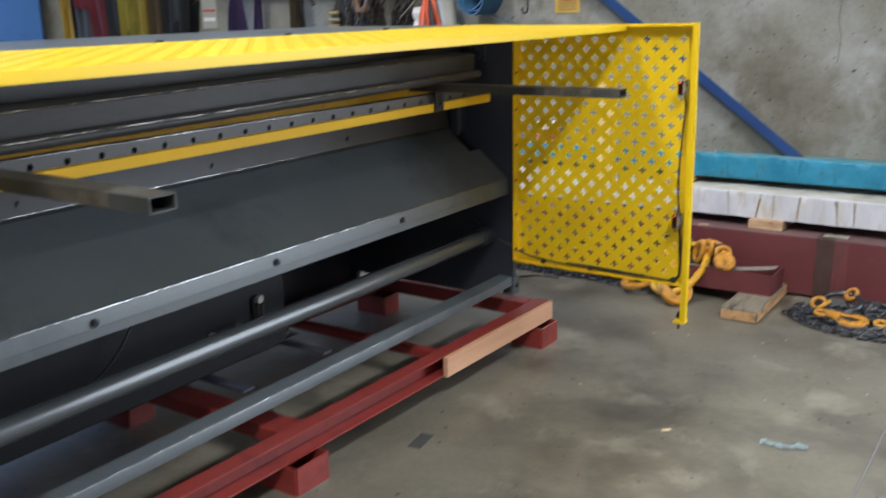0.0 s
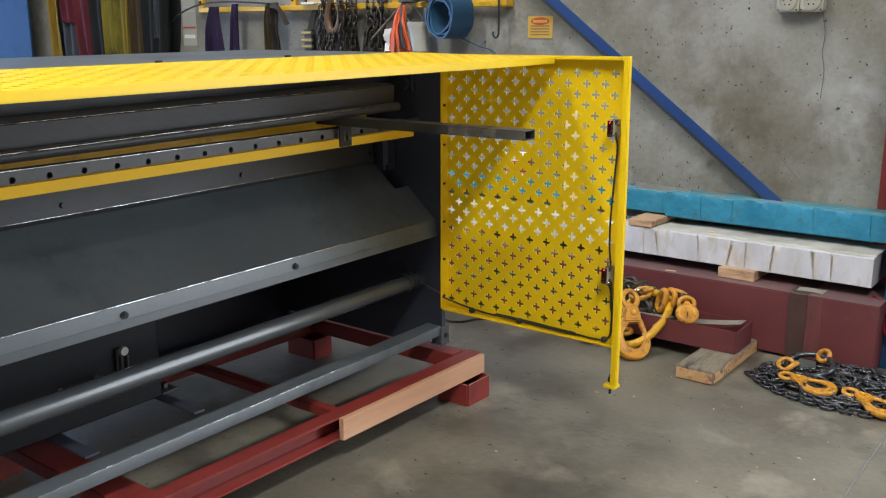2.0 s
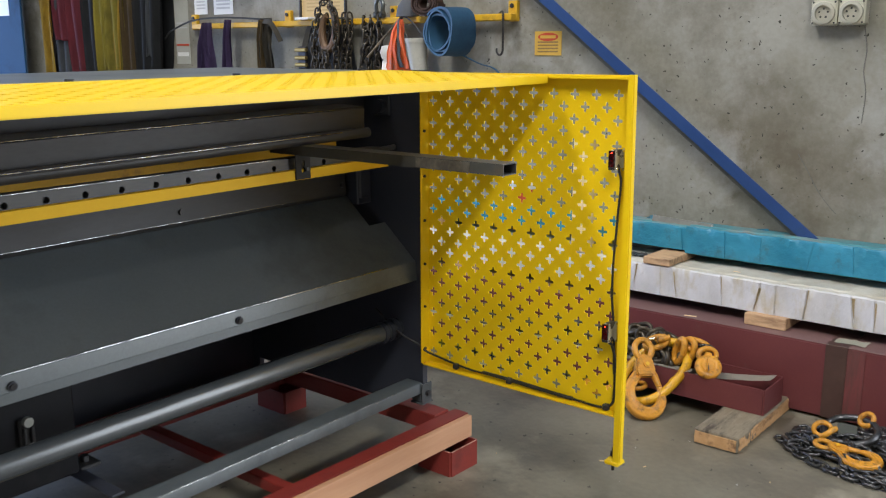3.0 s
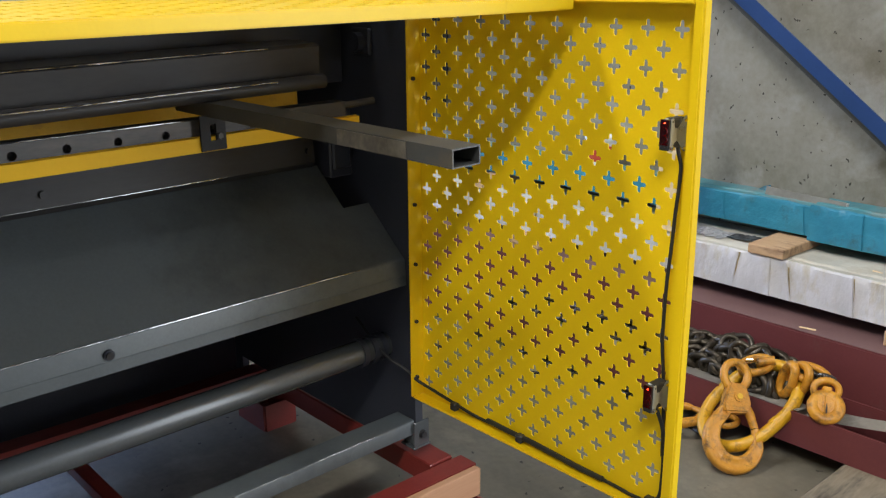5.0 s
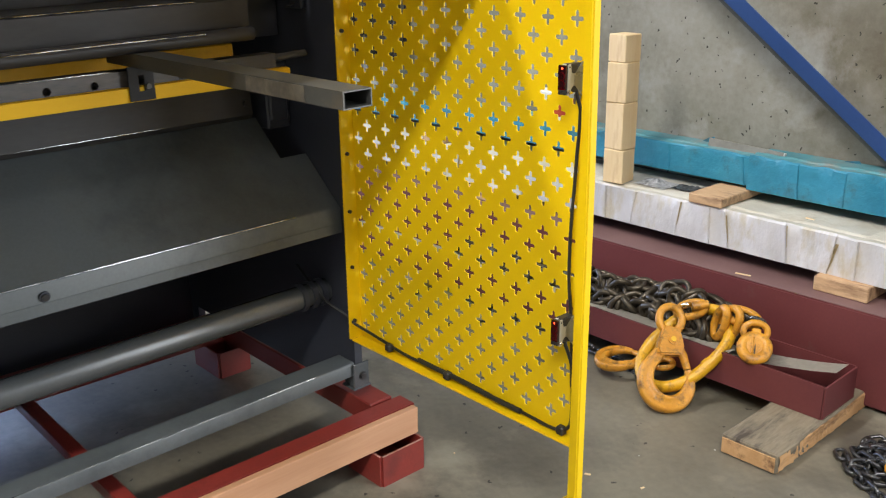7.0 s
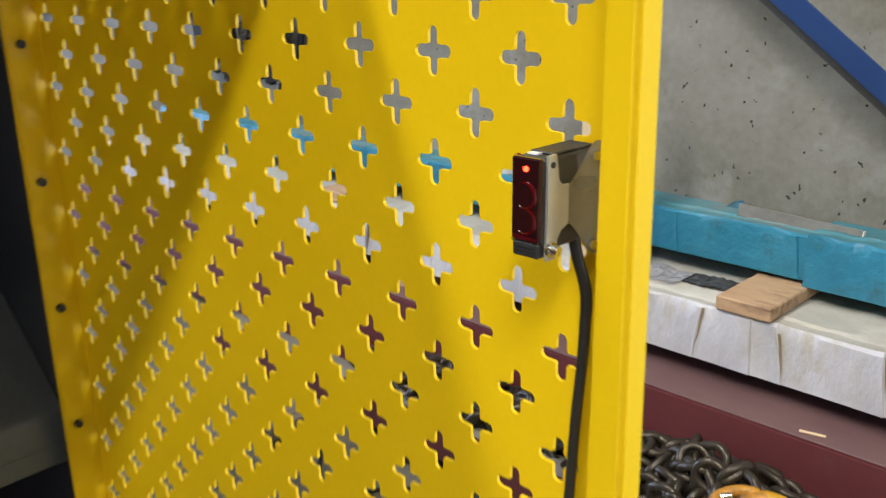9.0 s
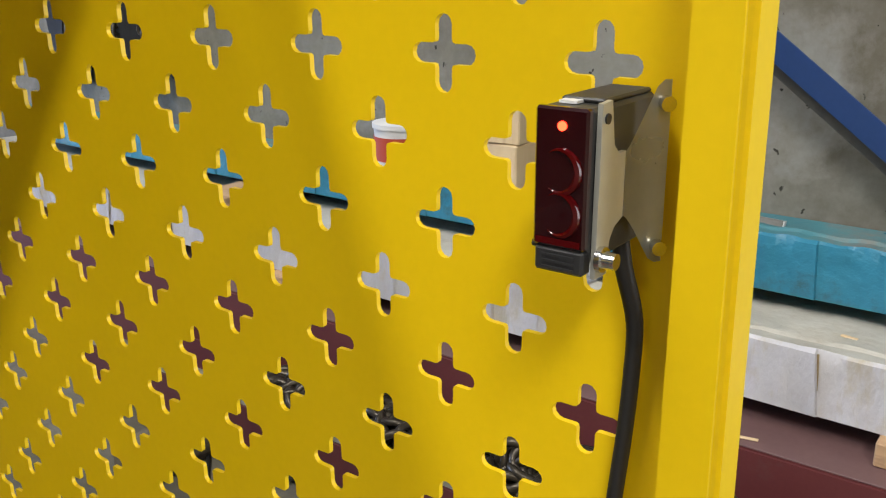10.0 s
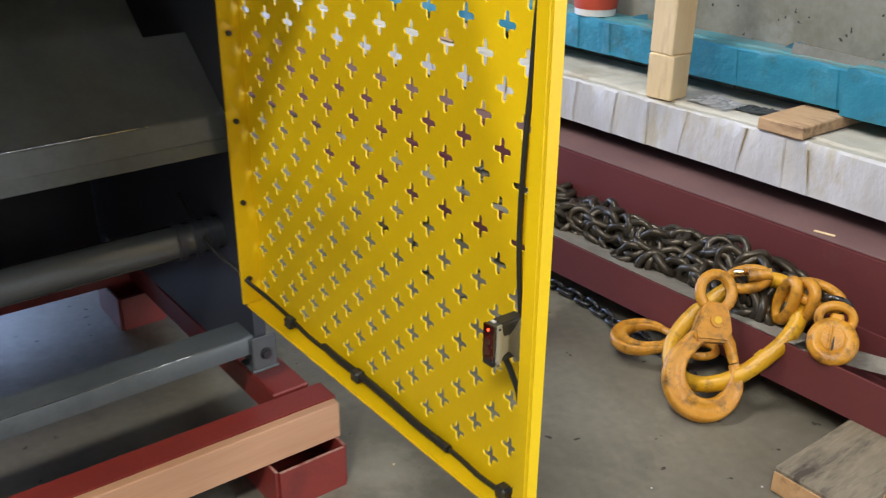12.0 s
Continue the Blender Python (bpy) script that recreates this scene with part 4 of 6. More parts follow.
PRINT_RED = material("red_print", (0.50, 0.06, 0.03), (0.55, 0.08, 0.04), 0.6, 0, 6, 60, 0.02)
BUCKET = material("dusty_white_bucket", (0.36, 0.35, 0.30), (0.46, 0.45, 0.40), 0.5, 0, 6, 90, 0.1, (0.30, 0.28, 0.23), 0.6, 6.0)
# the brace's blue made pale: daylight on it is put into the colour
BRACE_LIT = material("lit_blue_paint", (0.17, 0.28, 0.55), (0.22, 0.34, 0.62), 0.45, 0, 4, 90, 0.1)
RED_RAG = cloth("red_rag", (0.60, 0.03, 0.05), (0.72, 0.05, 0.08))


def brace(name, p, q, wide, deep, label, top_mat, face_mat):
    """An angle brace from p to q (x, z) set off the wall."""
    p, q = Vector((p[0], 0, p[1])), Vector((q[0], 0, q[1]))
    d = q - p
    ang = math.atan2(d.z, d.x)
    b = thing(name, (p.x, W - 0.1, p.z), label, "brace")
    m = Matrix.Translation((p.x, 0, p.z)) @ Matrix.Rotation(-ang, 4, "Y")
    part("face_leg", box(0, d.length, W - 0.083, W - 0.077, -wide / 2, wide / 2, 0.001, m), face_mat, b)
    part("rear_leg", box(0, d.length, W - 0.050, W - 0.044, wide / 2 - 0.001, wide / 2 + 0.026, 0.001, m), top_mat, b, "dust-grey rear leg")
    part("top_leg", box(0, d.length, W - 0.0765, W - 0.0505, wide / 2 - 0.007, wide / 2, 0.001, m), top_mat, b, "dust-covered upper leg")
    return b


brace("steel_brace", (-1.015, 0.504), (-4.285, 2.983), 0.05, 0.045, "blue painted steel angle brace against the wall", BRACE_TOP, BLUE)
# this brace wears the paler colour that paints in its light
brace("steel_brace", (-7.0, 0.85), (-4.4, 2.46), 0.085, 0.04, "pale lit blue steel angle brace behind the slings", BRACE_TOP, BRACE_LIT)

# blue steel columns and the red plate behind the packs
col = thing("steel_column", (-0.4, 4.5, 0), "tall dark blue painted steel column by the wall", "column")
part("flange", box(-0.552, -0.145, 4.340, 4.352, 0, ROOF, 0.001), BLUE_DEEP, col)
part("web", box(-0.355, -0.343, 4.352, 4.602, 0, ROOF, 0.001), BLUE_DEEP, col)
part("rear_flange", box(-0.552, -0.145, 4.602, 4.614, 0, ROOF, 0.001), BLUE_DEEP, col)
col = thing("steel_column", (-7.35, 4.45, 0), "wide dark blue painted steel column with a paper label", "column")
part("flange", box(-7.90, -7.045, 4.43, 4.445, 0, ROOF, 0.001), BLUE_DEEP, col)
part("web", box(-7.42, -7.405, 4.445, 4.615, 0, ROOF, 0.001), BLUE_DEEP, col)
part("paper_label", box(-7.53, -7.22, 4.4265, 4.4285, 1.607, 1.84, 0), PAPER, col, "white paper label")
solo("steel_plate", box(-0.673, -0.560, 4.6155, 4.6235, 0.0, 1.05, 0.002), RED, "red oxide painted steel plate standing on end", "steel plate")
bm = bmesh.new()
rows = []
for i in range(9):
    z = 0.300 - 0.022 * i
    rows.append([bm.verts.new((-0.60 + 0.012 * k + 0.006 * i + 0.006 * noise.noise(Vector((i * 0.7, k * 0.9, 3))), 4.335 + 0.012 * math.sin(k * 1.9 + i * 0.5) - 0.002 * i, z + 0.008 * noise.noise(Vector((k * 0.8, i * 0.4, 1))) - 0.003 * k)) for k in range(8 if i < 6 else 8)])
for i, r in enumerate(rows):
    s = 1.0 if i < 5 else 1.0 - 0.17 * (i - 4)
    cx = r[5].co.x
    for v in r:
        v.co.x = cx + (v.co.x - cx) * s
for a, b in zip(rows, rows[1:]):
    for k in range(7):
        bm.faces.new((a[k], a[k + 1], b[k + 1], b[k]))
bmesh.ops.solidify(bm, geom=bm.faces[:], thickness=0.003)
solo("red_rag", bm, RED_RAG, "bright red crumpled rag hung on the beam end", "rag", smooth=True, angle=70)

# power outlets
PIPE = material("conduit_white", (0.62, 0.62, 0.60), (0.70, 0.70, 0.68), 0.4, 0, 4, 80, 0.03)
DARK_PLASTIC = material("dark_grey_plastic", (0.03, 0.03, 0.03), (0.05, 0.05, 0.05), 0.45, 0, 8, 120, 0.05)
# housing beige darkened: the socket ring's shade is put into its colour
BEIGE_SHADED = material("shadow_beige_plastic", (0.34, 0.33, 0.27), (0.42, 0.40, 0.33), 0.5, 0, 8, 120, 0.05)


def power_outlet(x):
    o = thing("power_outlet", (x, W - 0.05, 1.52), "beige industrial switched power outlet with a round cover", "power outlet", "wall power outlets")
    f = W - 0.062
    for z0, z1 in ((1.426, 1.5225), (1.5255, 1.622)):
        part("housing", box(x - 0.049, x + 0.049, f, W, z0, z1, 0.006, seg=2), BEIGE, o)
        for sx in (-0.041, 0.041):
            for z in (z0 + 0.009, z1 - 0.009):
                part("screw", rod((x + sx, f, z), (x + sx, f - 0.003, z), 0.0038, 8), DARK_PLASTIC, o)
    zs = 1.574
    part("switch_dial", rod((x, f, zs), (x, f - 0.014, zs), 0.032, 28, 0.029), DARK_PLASTIC, o, "black rotary switch", smooth=True)
    part("switch_grip", box(-0.005, 0.005, f - 0.024, f - 0.013, -0.026, 0.026, 0.003, Matrix.Translation((x, 0, zs)) @ Matrix.Rotation(0.7, 4, "Y")), DARK_PLASTIC, o)
    zo = 1.472
    ring = [(0.043, 0), (0.043, -0.012), (0.034, -0.015), (0.030, -0.015), (0.030, -0.004), (0.0, -0.004)]
    bm = bmesh.new()
    loops = []
    for r, d in ring[:-1]:
        loops.append([bm.verts.new((x + r * math.cos(k * math.pi / 14), f + d, zo + r * math.sin(k * math.pi / 14))) for k in range(28)])
    for a, b in zip(loops, loops[1:]):
        for k in range(28):
            bm.faces.new((a[k], a[(k + 1) % 28], b[(k + 1) % 28], b[k]))
    bm.faces.new(loops[-1])
    bmesh.ops.recalc_face_normals(bm, faces=bm.faces)
    part("socket_ring", bm, BEIGE_SHADED, o, smooth=True)
    for k in range(5):
        a = k * 2 * math.pi / 5 + 0.3
        part("pin_hole", rod((x + 0.017 * math.cos(a), f - 0.0045, zo + 0.017 * math.sin(a)), (x + 0.017 * math.cos(a), f - 0.006, zo + 0.017 * math.sin(a)), 0.0042, 10), DARK_PLASTIC, o)
    part("conduit", rod((x, W - 0.03, 1.622), (x, W - 0.03, ROOF - 0.01), 0.0135, 16), PIPE, o, "white conduit", smooth=True)
    part("conduit_collar", rod((x, W - 0.03, 1.621), (x, W - 0.03, 1.652), 0.0185, 16), PIPE, o, smooth=True)


power_outlet(-1.140)
power_outlet(-1.037)

# warning sign, framed card, papers
def notice(name, x0, x1, z0, z1, mat, label, category, bars, frame_mat=None, group=""):
    n = thing(name, ((x0 + x1) / 2, W, z0), label, category, group)
    part("sheet", box(x0, x1, W - 0.004, W - 0.001, z0, z1, 0), mat, n)
    for (bx0, bx1, bz0, bz1, bm_) in bars:
        w, h = x1 - x0, z1 - z0
        part("print_bar", box(x0 + bx0 * w, x0 + bx1 * w, W - 0.0056, W - 0.0046, z0 + bz0 * h, z0 + bz1 * h, 0), bm_, n)
    if frame_mat:
        t = 0.012
        for a in ((x0 - t, x0, z0 - t, z1 + t), (x1, x1 + t, z0 - t, z1 + t), (x0, x1, z0 - t, z0), (x0, x1, z1, z1 + t)):
            part("frame_bar", box(a[0], a[1], W - 0.018, W - 0.001, a[2], a[3], 0.001), frame_mat, n)
    return n


sg = notice("warning_sign", -2.525, -2.372, 1.31, 1.425, SIGN, "faded yellow warning sign with a red oval", "sign", [(0.12, 0.88, 0.52 - 0.13 * k, 0.58 - 0.13 * k, PRINT_DARK) for k in range(4)])
bm = rod((-2.448, W - 0.0046, 1.398), (-2.448, W - 0.0056, 1.398), 0.02, 24)
for v in bm.verts:
    v.co.x = -2.448 + (v.co.x + 2.448) * 2.9
part("red_oval", bm, PRINT_RED, sg)
part("oval_bar", box(-2.492, -2.404, W - 0.0068, W - 0.0060, 1.391, 1.405, 0), SIGN, sg)
notice("framed_card", -4.205, -3.835, 1.525, 1.815, CARD, "yellowed printed card in a thin dark frame", "framed card", [(0.15, 0.85, 0.84, 0.90, PRINT_CARD := material("card_print", (0.48, 0.33, 0.13), (0.54, 0.38, 0.17), 0.7, 0, 5, 60, 0.02)), (0.2, 0.8, 0.66, 0.70, PRINT_CARD)] + [(0.12, 0.88, 0.56 - 0.07 * k, 0.59 - 0.07 * k, PRINT_CARD) for k in range(7)], DARK_PLASTIC)
GREY_PRINT = material("grey_print", (0.45, 0.45, 0.46), (0.50, 0.50, 0.51), 0.7, 0, 5, 60, 0.02)
notice("paper_note", -5.27, -5.13, 1.575, 1.705, PAPER, "small white paper tag in a clear sleeve", "paper", [(0.2, 0.85, 0.75 - 0.16 * k, 0.82 - 0.16 * k, GREY_PRINT) for k in range(4)], group="wall papers")
notice("paper_note", -5.06, -4.86, 1.57, 1.715, PAPER, "larger white paper tag in a clear sleeve", "paper", [(0.15, 0.85, 0.72 - 0.16 * k, 0.80 - 0.16 * k, GREY_PRINT) for k in range(4)], group="wall papers")
LABEL_CARD = material("old_label_card", (0.36, 0.36, 0.32), (0.42, 0.42, 0.38), 0.7, 0, 5, 60, 0.05)
notice("paper_strip", -5.50, -5.345, 1.25, 1.685, LABEL_CARD, "long stained paper strip with a red line", "paper", [(0.05, 0.95, 0.28, 0.31, PRINT_RED), (0.1, 0.9, 0.12, 0.18, PAPER), (0.1, 0.9, 0.55, 0.57, GREY_PRINT), (0.1, 0.9, 0.62, 0.64, GREY_PRINT)])

# yellow hanging rails
rail = thing("hanging_rail", (-4.0, W, 1.5), "long yellow painted steel rail fixed to the wall", "hanging rail", "hanging rails")
part("bar", box(-5.215, -2.62, W - 0.075, W - 0.03, 1.478, 1.512, 0.004), YELLOW_DULL, rail)
for x in (-5.25, -4.31, -3.44, -2.645):
    part("bracket", box(x - 0.026, x + 0.026, W - 0.03, W, 1.475, 1.575, 0.004), YELLOW_DULL, rail)
    part("bolt", rod((x, W - 0.03, 1.55), (x, W - 0.04, 1.55), 0.011, 6), BLACK_STEEL, rail)
rail = thing("hanging_rail", (-6.3, W, 2.0), "yellow painted rail carrying lifting slings", "hanging rail", "hanging rails")
part("bar", box(-7.5, -5.3, W - 0.10, W - 0.05, 1.985, 2.02, 0.004), YELLOW_DULL, rail)
for x in (-7.4, -6.4, -5.36):
    part("bracket", box(x - 0.026, x + 0.026, W - 0.05, W, 1.97, 2.06, 0.004), YELLOW_DULL, rail)
rail = thing("hanging_rail", (-4.0, W, 1.9), "yellow painted rail carrying shackles", "hanging rail", "hanging rails")
part("bar", box(-5.25, -2.95, W - 0.07, W - 0.045, 1.905, 1.93, 0.004), YELLOW_DULL, rail)
for x in (-5.0, -3.9, -3.05):
    part("bracket", box(x - 0.022, x + 0.022, W - 0.045, W, 1.89, 1.96, 0.004), YELLOW_DULL, rail)


def sling(x, ztop, zbot, mats, width, label, seed, n=2, y=None):
    """A soft lifting sling folded over the rail: loops of webbing side by side."""
    rnd = random.Random(seed)
    y = W - 0.075 if y is None else y
    s = thing("lifting_sling", (x, y, ztop), label, "lifting sling", "lifting slings")
    for k in range(n):
        ox = (k - (n - 1) / 2) * width * 0.85
        m = mats[k % len(mats)]
        for side in (-1, 1):
            pts, ws, ac = [], [], []
            ph = rnd.uniform(0, 6)
            for i in range(15):
                f = i / 14
                z = ztop + 0.022 - f * (ztop - zbot + rnd.uniform(0, 0.02))
                pts.append((x + ox + 0.012 * math.sin(3.1 * f + ph) + side * 0.03 * math.sin(math.pi * f) + 0.008 * rnd.uniform(-1, 1) * f, y + side * (0.035 * (1 - (1 - f) ** 6) + 0.004) + 0.01 * math.sin(5 * f + ph), z))
                ws.append(width * (0.8 + 0.3 * math.sin(2.2 * f + ph) * f))
                t = 0.9 * math.sin(1.7 * f + ph) * f + side * 0.25 * f
                ac.append((math.cos(t), math.sin(t), 0))
            part("webbing", ribbon(pts, ws, 0.007, ac), m, s, smooth=True, angle=60)
    return s


def drape(bm, x0, x1, b0, b1, ztop, zbot, pleats, depth, seed, y):
    """Folded webbing from x0..x1 at the top to b0..b1 at the bottom, pleated towards the room."""
    nu, nw = 14, 20
    grid = []
    for j in range(nw + 1):
        w = j / nw
        l, r = x0 + (b0 - x0) * w ** 1.4, x1 + (b1 - x1) * w ** 1.4
        row = []
        for i in range(nu + 1):
            u = i / nu
            n1 = noise.noise(Vector((u * 3 + seed, w * 2.2, seed * 0.7)))
            fold = math.sin(2 * math.pi * pleats * u + 1.3 * math.sin(2.2 * w + seed) + seed)
            row.append(bm.verts.new((l + (r - l) * u + 0.022 * n1 * w, y - depth * (0.55 + 0.45 * fold) * (0.35 + 0.65 * min(1, 3 * w)) - 0.012 * n1, ztop - (ztop - zbot) * w - 0.018 * n1 * w)))
        grid.append(row)
    fs = []
    for p, q in zip(grid, grid[1:]):
        for i in range(nu):
            fs.append(bm.faces.new((p[i], p[i + 1], q[i + 1], q[i])))
    bmesh.ops.solidify(bm, geom=fs, thickness=0.006)
    return bm


def hung_sling(label, *folds):
    """One soft sling hung over the rail, made of folds (x0, x1, b0, b1, ztop, zbot, pleats, depth, material)."""
    sl = thing("lifting_sling", (folds[0][0], W - 0.08, 2.0), label, "lifting sling", "lifting slings")
    for k, (x0, x1, b0, b1, z1, z0, n, d, mt) in enumerate(folds):
        part("webbing", drape(bmesh.new(), x0, x1, b0, b1, z1, z0, n, d, x0 * 3.7 + k, W - 0.092 - 0.022 * k), mt, sl, smooth=True, angle=70)
    return sl


hung_sling("long golden yellow webbing sling hanging from the rail", (-7.17, -6.94, -7.08, -6.93, 1.985, 0.93, 1.6, 0.05, SLING_YELLOW))
hung_sling("faded red webbing sling with grey sleeves", (-6.92, -6.70, -6.88, -6.70, 2.03, 1.0, 1.8, 0.04, SLING_GREY), (-6.91, -6.70, -6.86, -6.72, 2.035, 1.42, 1.5, 0.04, SLING_RED))
hung_sling("red webbing sling with a worn grey end", (-6.71, -6.48, -6.62, -6.44, 2.03, 1.0, 1.7, 0.04, SLING_GREY), (-6.70, -6.47, -6.63, -6.45, 2.035, 1.16, 1.6, 0.05, SLING_RED))
hung_sling("black webbing sling with a red loop over the rail", (-6.50, -6.30, -6.45, -6.30, 2.03, 0.94, 1.3, 0.05, SLING_BLACK), (-6.43, -6.30, -6.33, -6.30, 2.04, 1.86, 1.0, 0.03, SLING_RED))
hung_sling("dirty olive webbing sling hanging from the rail", (-6.32, -6.17, -6.30, -6.19, 2.03, 0.94, 1.2, 0.05, SLING_OLIVE))
hung_sling("olive and bright yellow webbing sling", (-6.17, -5.91, -6.14, -5.96, 2.045, 0.93, 1.7, 0.06, SLING_OLIVE), (-6.07, -5.98, -6.055, -6.005, 1.70, 0.93, 1.0, 0.03, SLING_YELLOW))
hung_sling("brown oily webbing sling hanging from the rail", (-5.95, -5.77, -5.95, -5.80, 2.04, 0.94, 1.4, 0.06, SLING_BROWN))
hung_sling("black webbing sling hanging from the rail", (-5.80, -5.60, -5.80, -5.64, 2.05, 0.94, 1.3, 0.06, SLING_BLACK))
hung_sling("black and charcoal webbing sling at the rail's end", (-5.65, -5.46, -5.66, -5.50, 2.05, 0.95, 1.6, 0.06, SLING_BLACK), (-5.64, -5.57, -5.67, -5.62, 2.05, 1.3, 1.0, 0.03, SLING_GREY))
# added dark backing: stands in for shaded folds and hides the brace
for i, x in enumerate((-7.02, -6.60, -6.22, -5.88, -5.62)):
    sling(x, 2.02, 0.94 + 0.01 * i, [SLING_BLACK], 0.21, "dark webbing added behind the slings to fill their gaps", 60 + i, 1, W - 0.045)
hung_sling("dark purple webbing sling folded over the rail, two loops hanging", (-5.065, -4.985, -5.10, -5.02, 1.515, 1.10, 1.9, 0.05, SLING_PURPLE), (-5.02, -4.945, -4.95, -4.855, 1.515, 1.11, 2.3, 0.045, SLING_PURPLE))
hung_sling("short purple webbing sling looped on the rail", (-4.82, -4.765, -4.845, -4.765, 1.53, 1.13, 1.7, 0.04, SLING_PURPLE))
hung_sling("oily dark tie-down strap bunched on the rail", (-4.475, -4.37, -4.42, -4.31, 1.53, 1.10, 2.1, 0.05, STRAP_DARK), (-4.47, -4.42, -4.47, -4.41, 1.52, 1.18, 1.6, 0.03, SLING_BROWN))
solo("strap_tail", ribbon(curve_points([(-4.40, W - 0.14, 1.51), (-4.33, W - 0.15, 1.50), (-4.28, W - 0.15, 1.45), (-4.25, W - 0.14, 1.39)], 5), 0.03, 0.006, (0, 0.5, 1)), STRAP_DARK, "loose end of the oily tie-down strap", "strap", smooth=True)
sling(-4.08, 1.49, 1.12, [STRAP_DARK], 0.045, "dark ratchet strap webbing on the rail", 14, 1, W - 0.052)
part("thin_rope", sweep(curve_points([(-5.5, W - 0.09, 1.42), (-5.42, W - 0.09, 1.47), (-5.2, W - 0.085, 1.53), (-4.9, W - 0.085, 1.545), (-4.55, W - 0.085, 1.53), (-4.42, W - 0.08, 1.52)], 6), 0.006, 6), RUBBER, thing("thin_rope", (-5.5, W - 0.09, 1.42), "thin black rope laid along the rail", "rope"), smooth=True)
for i, x in enumerate((-4.02, -3.82, -3.57)):
    sling(x, 1.49, 0.67 + 0.03 * i, [SLING_BLACK], 0.13, "long black strap hanging behind the chains", 80 + i, 1, W - 0.05)

# ratchet
rt = thing("ratchet_buckle", (-4.080, W - 0.1, 1.2), "brass and steel ratchet buckle hanging on a strap", "ratchet")
part("frame", box(-4.115, -4.045, W - 0.13, W - 0.105, 1.23, 1.36, 0.005), BLACK_STEEL, rt)
BRASS = material("worn_brass", (0.50, 0.36, 0.12), (0.60, 0.45, 0.18), 0.35, 0.8, 20, 120, 0.1)
for z in (1.255, 1.295, 1.34):
    part("drum", rod((-4.125, W - 0.135, z), (-4.035, W - 0.135, z), 0.011, 12), BRASS, rt, smooth=True)
part("top_clip", box(-4.145, -4.030, W - 0.12, W - 0.05, 1.512, 1.527, 0.003), PAPER, rt, "white plastic clip")


def shackle(x, z, s, label):
    """A bow shackle hung upside down on its pin."""
    k = thing("shackle", (x, W - 0.06, z), label, "shackle", "hung shackles")
    pts = [(x + s * (0.30 * math.cos(a)), W - 0.085, z - s * 0.55 + s * 0.42 * math.sin(a)) for a in [math.pi * (0 + i / 14) for i in range(15)]]
    pts = [(x + s * 0.24, W - 0.085, z - s * 1.05), (x + s * 0.27, W - 0.085, z - s * 0.8)] + pts + [(x - s * 0.27, W - 0.085, z - s * 0.8), (x - s * 0.24, W - 0.085, z - s * 1.05)]
    part("bow", sweep(pts, s * 0.13, 10), STEEL_SHACKLE, k, smooth=True)
    for d in (-1, 1):
        part("eye", rod((x + d * s * 0.13, W - 0.085, z - s * 1.1), (x + d * s * 0.36, W - 0.085, z - s * 1.1), s * 0.22, 14), STEEL_SHACKLE, k, smooth=True)
    part("pin", rod((x - s * 0.48, W - 0.085, z - s * 1.1), (x + s * 0.48, W - 0.085, z - s * 1.1), s * 0.09, 10), STEEL_SHACKLE, k, smooth=True)


STEEL_SHACKLE = material("galvanised_shackle", (0.09, 0.10, 0.098), (0.22, 0.23, 0.23), 0.3, 0.8, 12, 120, 0.15, (0.05, 0.055, 0.05), 0.6, 12.0)
for x in (-5.04, -4.86, -4.70):
    shackle(x, 1.95, 0.155, "large galvanised bow shackle hung on the rail")
for k in range(7):
    shackle(-4.46 + 0.105 * k, 1.93, 0.085, "small galvanised bow shackle hung on the rail")
for k in range(3):
    shackle(-3.33 + 0.095 * k, 1.925, 0.095, "galvanised bow shackle hung on the rail")
shackle(-3.49, 1.62, 0.085, "dark bow shackle standing on the rail")


def link_mesh(wire, inner, half, name, mat):
    """One oval chain link lying in the x-y plane, long along x."""
    pts = []
    for i in range(18):
        a = 2 * math.pi * i / 18
        pts.append(((inner / 2 - half + wire) * (1 if math.cos(a) > 0 else -1) * (abs(math.cos(a)) > 0.001) + (half) * math.cos(a), half * math.sin(a), 0))
    bm = sweep(pts, wire, 8, closed=True)
    return mesh_of(name, bm, mat, True, 80)


LINK_OIL = link_mesh(0.0092, 0.049, 0.0262, "link", CHAIN)
LINK_GREY = link_mesh(0.0052, 0.036, 0.0140, "link", CHAIN_GREY)
LINK_SMALL = link_mesh(0.0055, 0.042, 0.0155, "link", CHAIN)


